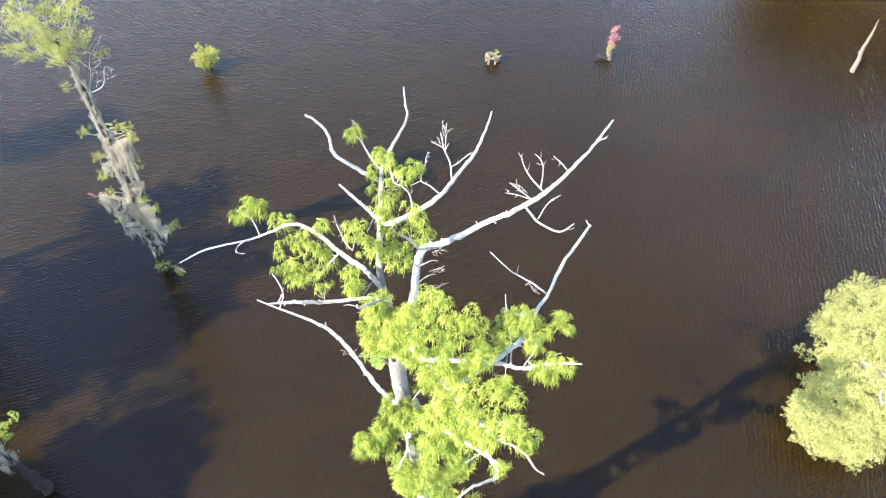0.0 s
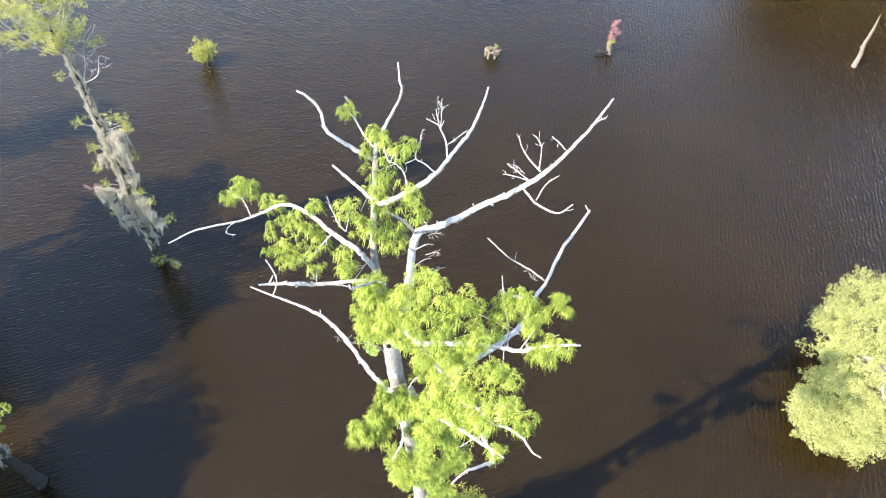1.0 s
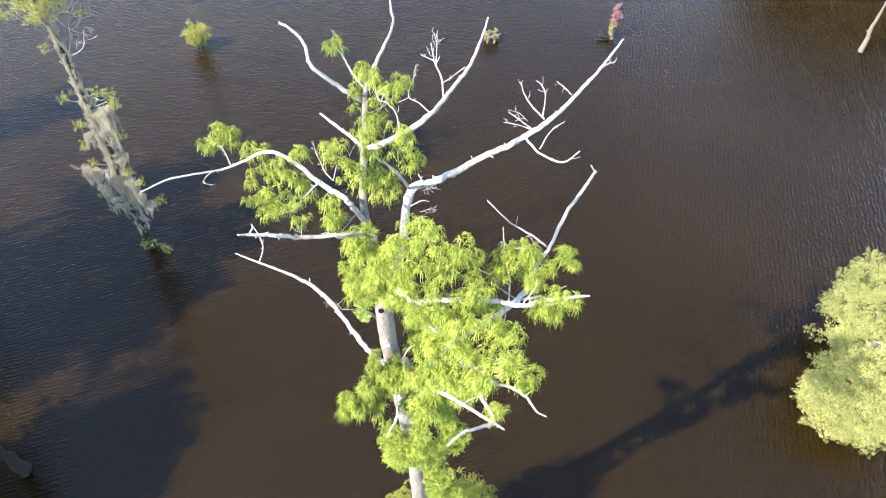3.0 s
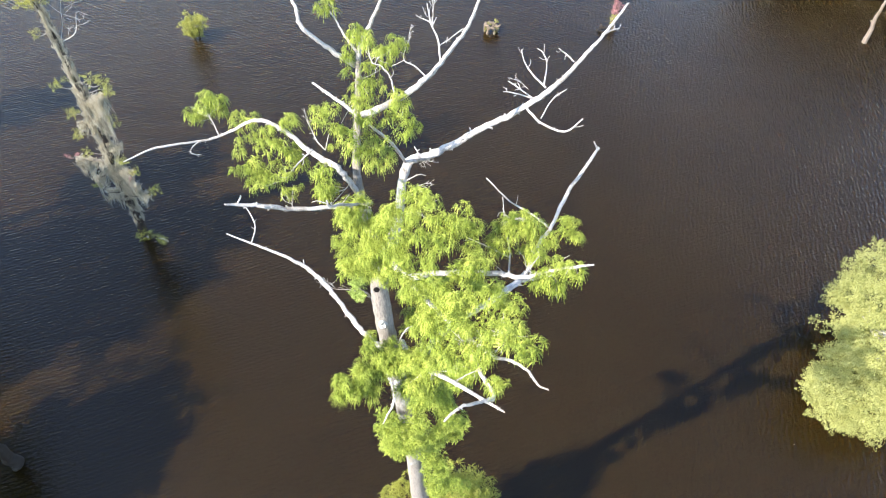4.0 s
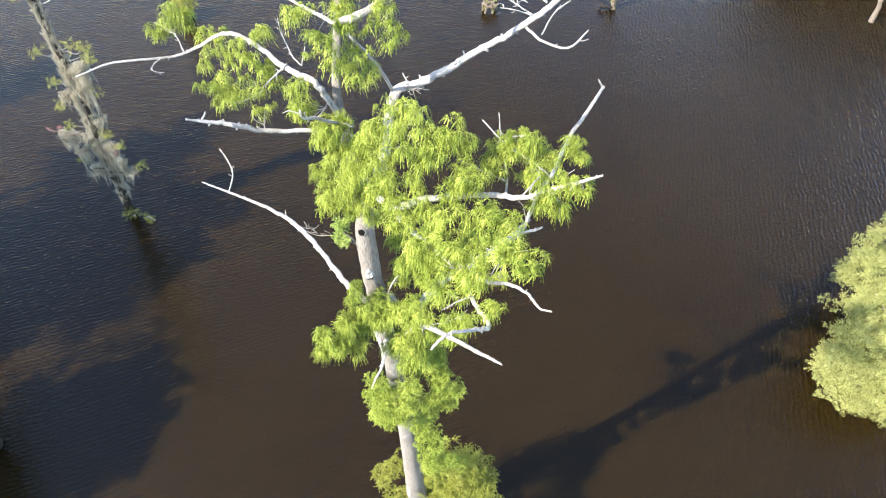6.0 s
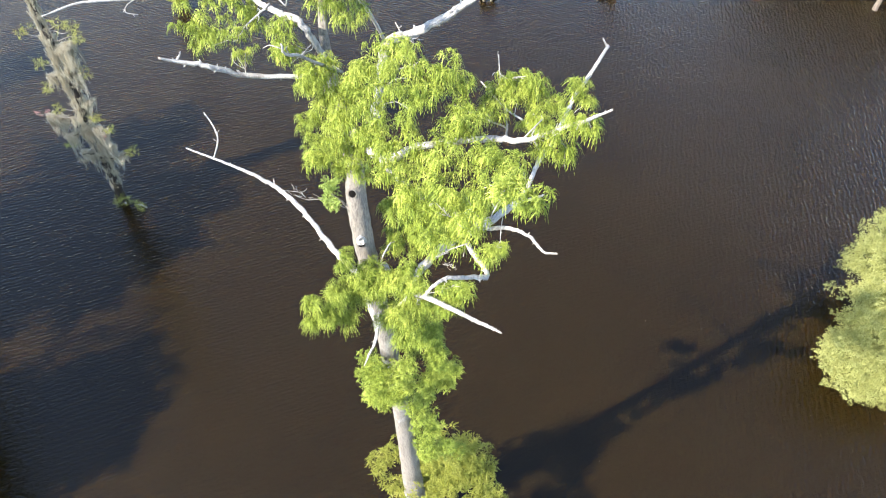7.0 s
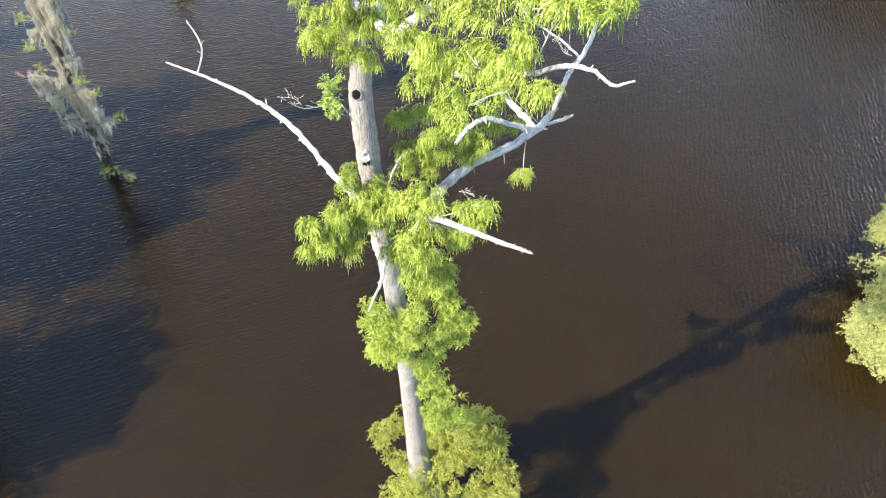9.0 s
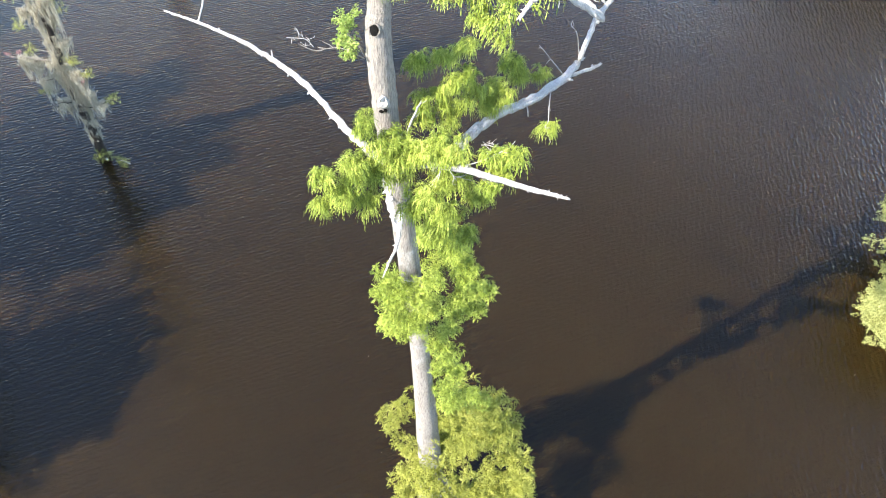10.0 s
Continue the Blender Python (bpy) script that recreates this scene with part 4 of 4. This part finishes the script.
    for x0, z0, x1, z1, drop, n in ((-15.0, 8.5, -14.0, 9.0, 1.7, 26), (-14.9, 7.7, -14.35, 7.9, 2.0, 16), (-15.1, 6.9, -14.5, 7.0, 1.3, 10), (-15.2, 7.2, -15.75, 7.3, 1.1, 9), (-15.15, 5.0, -16.5, 5.2, 1.5, 26), (-15.15, 4.6, -15.9, 4.4, 1.7, 14),
                                    (-15.05, 4.7, -14.2, 4.5, 1.6, 18), (-15.0, 3.7, -14.35, 3.6, 2.0, 16), (-15.0, 2.9, -13.85, 3.2, 0.8, 12), (-15.1, 2.7, -16.25, 2.85, 0.55, 11), (-15.4, 3.1, -15.9, 3.0, 1.7, 9), (-15.0, 6.0, -14.4, 6.0, 1.2, 8)):
        y1 = 22.85 + rng.normal(0, 0.25)
        grown_limb(tree, "branch", (x0, 22.88, z0 - 0.1), (x1, y1, z1), 0.035, 0.012, DARKBARK, knobs=0)
        for k in range(n):
            f = rng.uniform(0.1, 1.0)
            place = (x0 + (x1 - x0) * f, 22.88 + (y1 - 22.88) * f + rng.normal(0, 0.10), z0 + (z1 - z0) * f + rng.uniform(-0.1, 0.1))
            part("moss_beard", placed(BEARDS[k % 5], place, rng.uniform(0.7, 1.1), drop * rng.uniform(0.45, 1.05)), MOSS, tree)
    # leafy shoots among the moss
    for tip, mat, n in (((-17.0, 22.8, 5.25), REDLEAF, 2), ((-16.6, 22.75, 5.35), REDLEAF, 1), ((-15.9, 22.7, 5.7), WILLOW, 2), ((-16.0, 22.6, 3.9), WILLOW, 2), ((-14.45, 22.7, 5.1), WILLOW, 3), ((-14.1, 22.7, 4.7), WILLOW, 2), ((-14.3, 22.5, 4.35), REDLEAF, 1),
                        ((-13.75, 22.8, 3.2), WILLOW, 2), ((-13.85, 22.8, 9.5), WILLOW, 3), ((-13.7, 22.8, 9.1), WILLOW, 2), ((-14.2, 22.7, 9.7), WILLOW, 2), ((-14.0, 22.6, 7.6), WILLOW, 1), ((-15.75, 22.7, 9.3), WILLOW, 2), ((-15.7, 22.7, 7.9), WILLOW, 2), ((-15.8, 22.7, 6.7), WILLOW, 2), ((-15.5, 22.5, 11.8), WILLOW, 1)):
        grown_limb(tree, "branch", (-15.05, 22.88, tip[2] - 0.25), tip, 0.022, 0.006, BARK)
        clump(tree, tip, 0.20, n + 1, AIRYTUFTS, mat, 0.72 if mat is WILLOW else 0.36)
    for p in ((-14.9, 22.6, 0.45), (-14.6, 22.55, 0.35), (-14.25, 22.5, 0.22), (-13.95, 22.4, 0.15), (-15.1, 22.5, 0.3)):
        clump(tree, p, 0.15, 2, AIRYTUFTS, WILLOW, 0.7, "leafy_sprout")
    grown_limb(tree, "root_branch", (-15.0, 22.7, 0.1), (-13.7, 22.3, 0.12), 0.05, 0.015, DEADWOOD)


def pale_tree():
    """The broad dome of pale leaves that reaches down to the water."""
    tree = thing("pale_leaved_tree", (19.75, 16.4, 0), "broad dense tree with pale yellow-green leaves down to the water", "tree")
    part("trunk", tube([(19.75, 16.4, -1, 0.7), (19.75, 16.4, 0.2, 0.45), (19.6, 16.4, 2.0, 0.3), (19.7, 16.3, 4.0, 0.18)], 12, 5), BARK, tree, smooth=True)
    heart = np.array((19.75, 16.4, 2.0))
    lobes = np.array([(17.42, 14.85, 1.70, 1.52), (19.28, 15.77, 2.82, 2.02), (19.94, 18.47, 2.8, 2.1), (20.84, 17.04, 2.49, 3.35), (17.05, 14.6, 0.95, 1.2), (18.15, 14.25, 1.0, 1.25)])
    for lobe, n in zip(lobes, (90, 130, 130, 210, 60, 60)):
        for k in range(n):
            el, az = math.asin((k + 0.5) / n * 1.75 - 0.75), k * 2.39996
            way = np.array((math.cos(az) * math.cos(el), math.sin(az) * math.cos(el), math.sin(el)))
            p = lobe[:3] + way * lobe[3] * rng.uniform(0.74, 1.10)
            if p[2] < 0.15 or any(np.linalg.norm(p - o[:3]) < o[3] * 0.6 for o in lobes):
                continue
            clump(tree, p, 0.32, 3, PALETUFTS, PALELEAF, 0.70, anchor=p - way * 0.7 if k % 4 == 0 else None)
    for k in range(28):
        p = heart + rng.normal(0, 1, 3) * np.array((1.0, 1.1, 0.8))
        if p[2] > 0.3:
            clump(tree, p, 0.5, 2, PALETUFTS, PALELEAF, 1.1)
    for k in range(16):
        az = k * 2.399
        tip = heart + np.array((1.9 * math.cos(az), 2.1 * math.sin(az), rng.uniform(-1.0, 2.2)))
        grown_limb(tree, "branch", (19.75, 16.4, rng.uniform(0.8, 2.4)), tip, 0.12, 0.02, DEADWOOD)


def shade_tree(place, height, radius, low, clumps, label, seed_turn=0.0, kinds=COARSETUFTS, material=WILLOW, size=1.9, dense=3, beard=0, lean=0.0, girth=1.0, broad=False):
    """A whole tree that stands mostly outside the view and casts its shade or reflection into it."""
    x, y = place
    tree = thing("cypress_tree", (x, y, 0), label, "tree", "cypress trees standing in the lake")
    part("trunk", tube([(x + 0.05, y, -1, 0.75 * girth), (x, y, 0.1, 0.46 * girth), (x + lean * 0.03, y, 1.2, 0.34 * girth), (x + lean * 0.25, y, height * 0.5, 0.22 * girth), (x + lean * 0.9, y, height * 0.95, 0.06)], 12, 6, 0.14), DARKBARK, tree, smooth=True)
    for k in range(clumps):
        az, u = k * 2.399 + seed_turn, (k + 0.5) / clumps
        z = low + (height - low) * u
        out = radius * math.sqrt(max(0.05, 1 - (2 * u - 0.75) ** 2 * 0.62)) * rng.uniform(0.35, 1.0)
        if broad:
            out = radius * (1 - 0.3 * (2 * u - 1) ** 4) * math.sqrt(rng.uniform(0.02, 1.0))
        p = (x + lean * 1.12 + out * math.cos(az), y + out * math.sin(az), z)
        if k % 2 == 0:
            grown_limb(tree, "branch", (x + lean * (max(1.0, z - 0.35 * out) / height) ** 2, y, max(1.0, z - 0.35 * out)), p, 0.05, 0.012, DEADWOOD, knobs=0)
        clump(tree, p, 0.5, dense, kinds, material, size)
    for k in range(beard):
        az = k * 2.399
        part("moss_beard", placed(BEARDS[k % 5], (x - 0.5 + 0.3 * math.cos(az), y + 0.3 * math.sin(az), rng.uniform(2.6, 4.2)), 1.1), MOSS, tree)
    return tree


moss_tree()
pale_tree()
near_tree = shade_tree((-16.52, 10.68), 8.2, 2.0, 3.4, 40, "mossy cypress with a dark flared trunk standing in the lake", 0.7, STARS, NEEDLES, 1.5, 2, 12, -2.4, 0.62)
grown_limb(near_tree, "branch", (-17.6, 10.65, 5.2), (-15.75, 10.6, 5.9), 0.03, 0.01, DEADWOOD)
for p in ((-15.17, 10.60, 6.58), (-14.61, 10.60, 7.19), (-15.75, 10.60, 5.42), (-15.72, 10.60, 5.75)):
    clump(near_tree, p, 0.16, 3, STARS, NEEDLES, 0.7)
shade_tree((-29.0, 13.0), 16.3, 4.5, 5.5, 150, "large leafy cypress standing in the lake", 1.9, dense=2, broad=True)
shade_tree((-35.5, 26.2), 14.0, 1.4, 9.0, 24, "leafy cypress standing in the lake", 0.2)
shade_tree((-19.6, 7.6), 8.1, 2.7, 2.2, 90, "low leafy cypress standing in the lake", 1.1, COARSETUFTS, WILLOW, 1.6, 3, broad=True)
shade_tree((-28.4, 19.6), 15.5, 1.9, 9.5, 22, "leafy cypress standing in the lake", 2.2)
shade_tree((31.5, 59.5), 9.5, 5.2, 0.8, 110, "leafy cypress low over the lake", 0.4, COARSETUFTS, DARKLEAF, 2.6)
shade_tree((43.0, 60.5), 15.0, 8.2, 0.8, 210, "broad leafy cypress standing in the lake", 0.9, COARSETUFTS, DARKLEAF, 3.0, 2)


# ---- small things in the water ----
def water_bush():
    bush = thing("bush", (-16.75, 39.9, 0), "small round yellow-green bush growing out of the water", "bush")
    for k in range(7):
        az = k * 2.399
        grown_limb(bush, "stem", (-16.7, 39.9, -0.3), (-16.8 + 0.6 * math.cos(az), 39.9 + 0.6 * math.sin(az), rng.uniform(0.9, 1.7)), 0.03, 0.01, DARKBARK, knobs=0)
    for k in range(17):
        az, out = k * 2.399, 0.74 * math.sqrt((k + 0.5) / 17)
        p = (-16.85 + out * math.cos(az), 39.9 + out * math.sin(az), rng.uniform(0.75, 1.25) + 0.35 * (1 - out))
        clump(bush, p, 0.16, 2, SMALLTUFTS, WILLOW, 0.85)
        clump(bush, (-16.8 + 0.6 * out * math.cos(az), 39.9 + 0.6 * out * math.sin(az), rng.uniform(0.35, 0.7)), 0.12, 1, SMALLTUFTS, WILLOW, 0.85)
    clump(bush, (-17.25, 40.1, 1.75), 0.1, 2, SMALLTUFTS, WILLOW, 0.6)
    clump(bush, (-16.2, 40.0, 1.55), 0.1, 2, SMALLTUFTS, WILLOW, 0.65)


def root_stump():
    s = thing("tree_stump", (2.8, 42.1, 0), "ring of old roots overgrown with weeds, just above the water", "stump")
    ring = [(2.8 + 0.42 * math.cos(a), 42.1 + 0.3 * math.sin(a), 0.28 + 0.25 * math.sin(a * 0.5), 0.10) for a in np.linspace(0.2, 6.0, 9)]
    part("root", tube(ring, 8, 4, 0.25, 0.4, 6), ROOTWOOD, s, smooth=True)
    for k in range(6):
        az = k * 1.05
        b = (2.8 + 0.42 * math.cos(az), 42.1 + 0.3 * math.sin(az))
        part("root", tube([(b[0], b[1], -0.4, 0.09), (b[0], b[1], 0.25, 0.08), (b[0] + rng.normal(0, 0.1), b[1], rng.uniform(0.4, 0.75), 0.05)], 7, 3, 0.2, 0.3), ROOTWOOD, s, smooth=True)
    for p in ((3.12, 41.95, 0.35), (3.05, 41.85, 0.25), (2.6, 42.2, 0.55), (2.5, 41.95, 0.3), (3.1, 42.3, 0.7)):
        clump(s, p, 0.08, 1, SMALLTUFTS, WILLOW, 0.5, "weed_tuft")


def flower_stump():
    s = thing("tree_stump", (11.15, 43.0, 0), "old stump with a pink-red leaved shrub growing out of it", "stump")
    part("stump", tube([(11.2, 43.0, -0.6, 0.2), (11.2, 43.0, 0.25, 0.17), (11.15, 43.05, 0.85, 0.12)], 9, 4, 0.2, 0.2, 3), ROOTWOOD, s, smooth=True)
    part("root", tube([(11.1, 42.9, 0.15, 0.10), (10.6, 42.8, 0.22, 0.09), (10.45, 42.9, 0.30, 0.10), (10.35, 42.85, 0.12, 0.06)], 8, 4, 0.25, 0.3, 4), DARKBARK, s, smooth=True)
    part("root", tube([(10.3, 42.85, 0.1, 0.05), (10.0, 42.5, -0.1, 0.04)], 6, 4), DARKBARK, s, smooth=True)
    part("stem", tube([(11.15, 43.05, 0.7, 0.03), (11.2, 43.1, 1.5, 0.02), (11.2, 43.1, 2.3, 0.01)], 6, 4), DARKBARK, s, smooth=True)
    for z, w in ((0.6, 0.16), (0.85, 0.14), (1.05, 0.12)):
        clump(s, (11.2 + rng.normal(0, 0.08), 43.0, z), w, 3, SMALLTUFTS, WILLOW, 0.6, "leaf_clump")
    for z, w in ((1.2, 0.22), (1.35, 0.30), (1.5, 0.34), (1.65, 0.34), (1.8, 0.32), (1.95, 0.26), (2.1, 0.20), (2.25, 0.14), (2.4, 0.09), (2.55, 0.05)):
        clump(s, (11.2 + rng.normal(0, 0.04), 43.05, z), w, 3, AIRYTUFTS, REDLEAF, 0.5, "red_leaf_clump", 0.4)


def snag():
    s = thing("dead_snag", (28.6, 42.6, 0), "bare pale dead tree trunk leaning out of the water", "dead tree")
    part("trunk", tube([(28.75, 42.6, -0.6, 0.22), (28.62, 42.6, 0.05, 0.18), (28.6, 42.6, 0.9, 0.155), (28.46, 42.6, 1.9, 0.12), (28.5, 42.6, 3.0, 0.09), (28.44, 42.6, 3.9, 0.045), (28.44, 42.6, 4.15, 0.02)], 10, 6, 0.12, 0.1, 3), SNAGWOOD, s, smooth=True)


water_bush()
root_stump()
flower_stump()
snag()


def foam_flecks():
    """Tiny pale flecks of foam and drift afloat on the lake."""
    pieces = []
    for k in range(34):
        c = np.array((rng.uniform(-17, 16), rng.uniform(7.5, 26), 0.004))
        a = np.arange(6) / 6 * 2 * math.pi
        r = rng.uniform(0.005, 0.016) * rng.uniform(0.6, 1.3, 6)
        rim = c + np.stack([r * np.cos(a), r * np.sin(a), np.zeros(6)], 1)
        v = np.vstack([rim, c + (0, 0, 0.006)])
        pieces.append((v, np.array([(i, (i + 1) % 6, 6) for i in range(6)])))
    v, t = joined(pieces)
    ob = new("foam_flecks", mesh_of("foam_flecks", v, t, DEADWOOD))
    tagged(ob, "tiny pale flecks of foam floating on the dark water", "foam", kind="stuff")


foam_flecks()
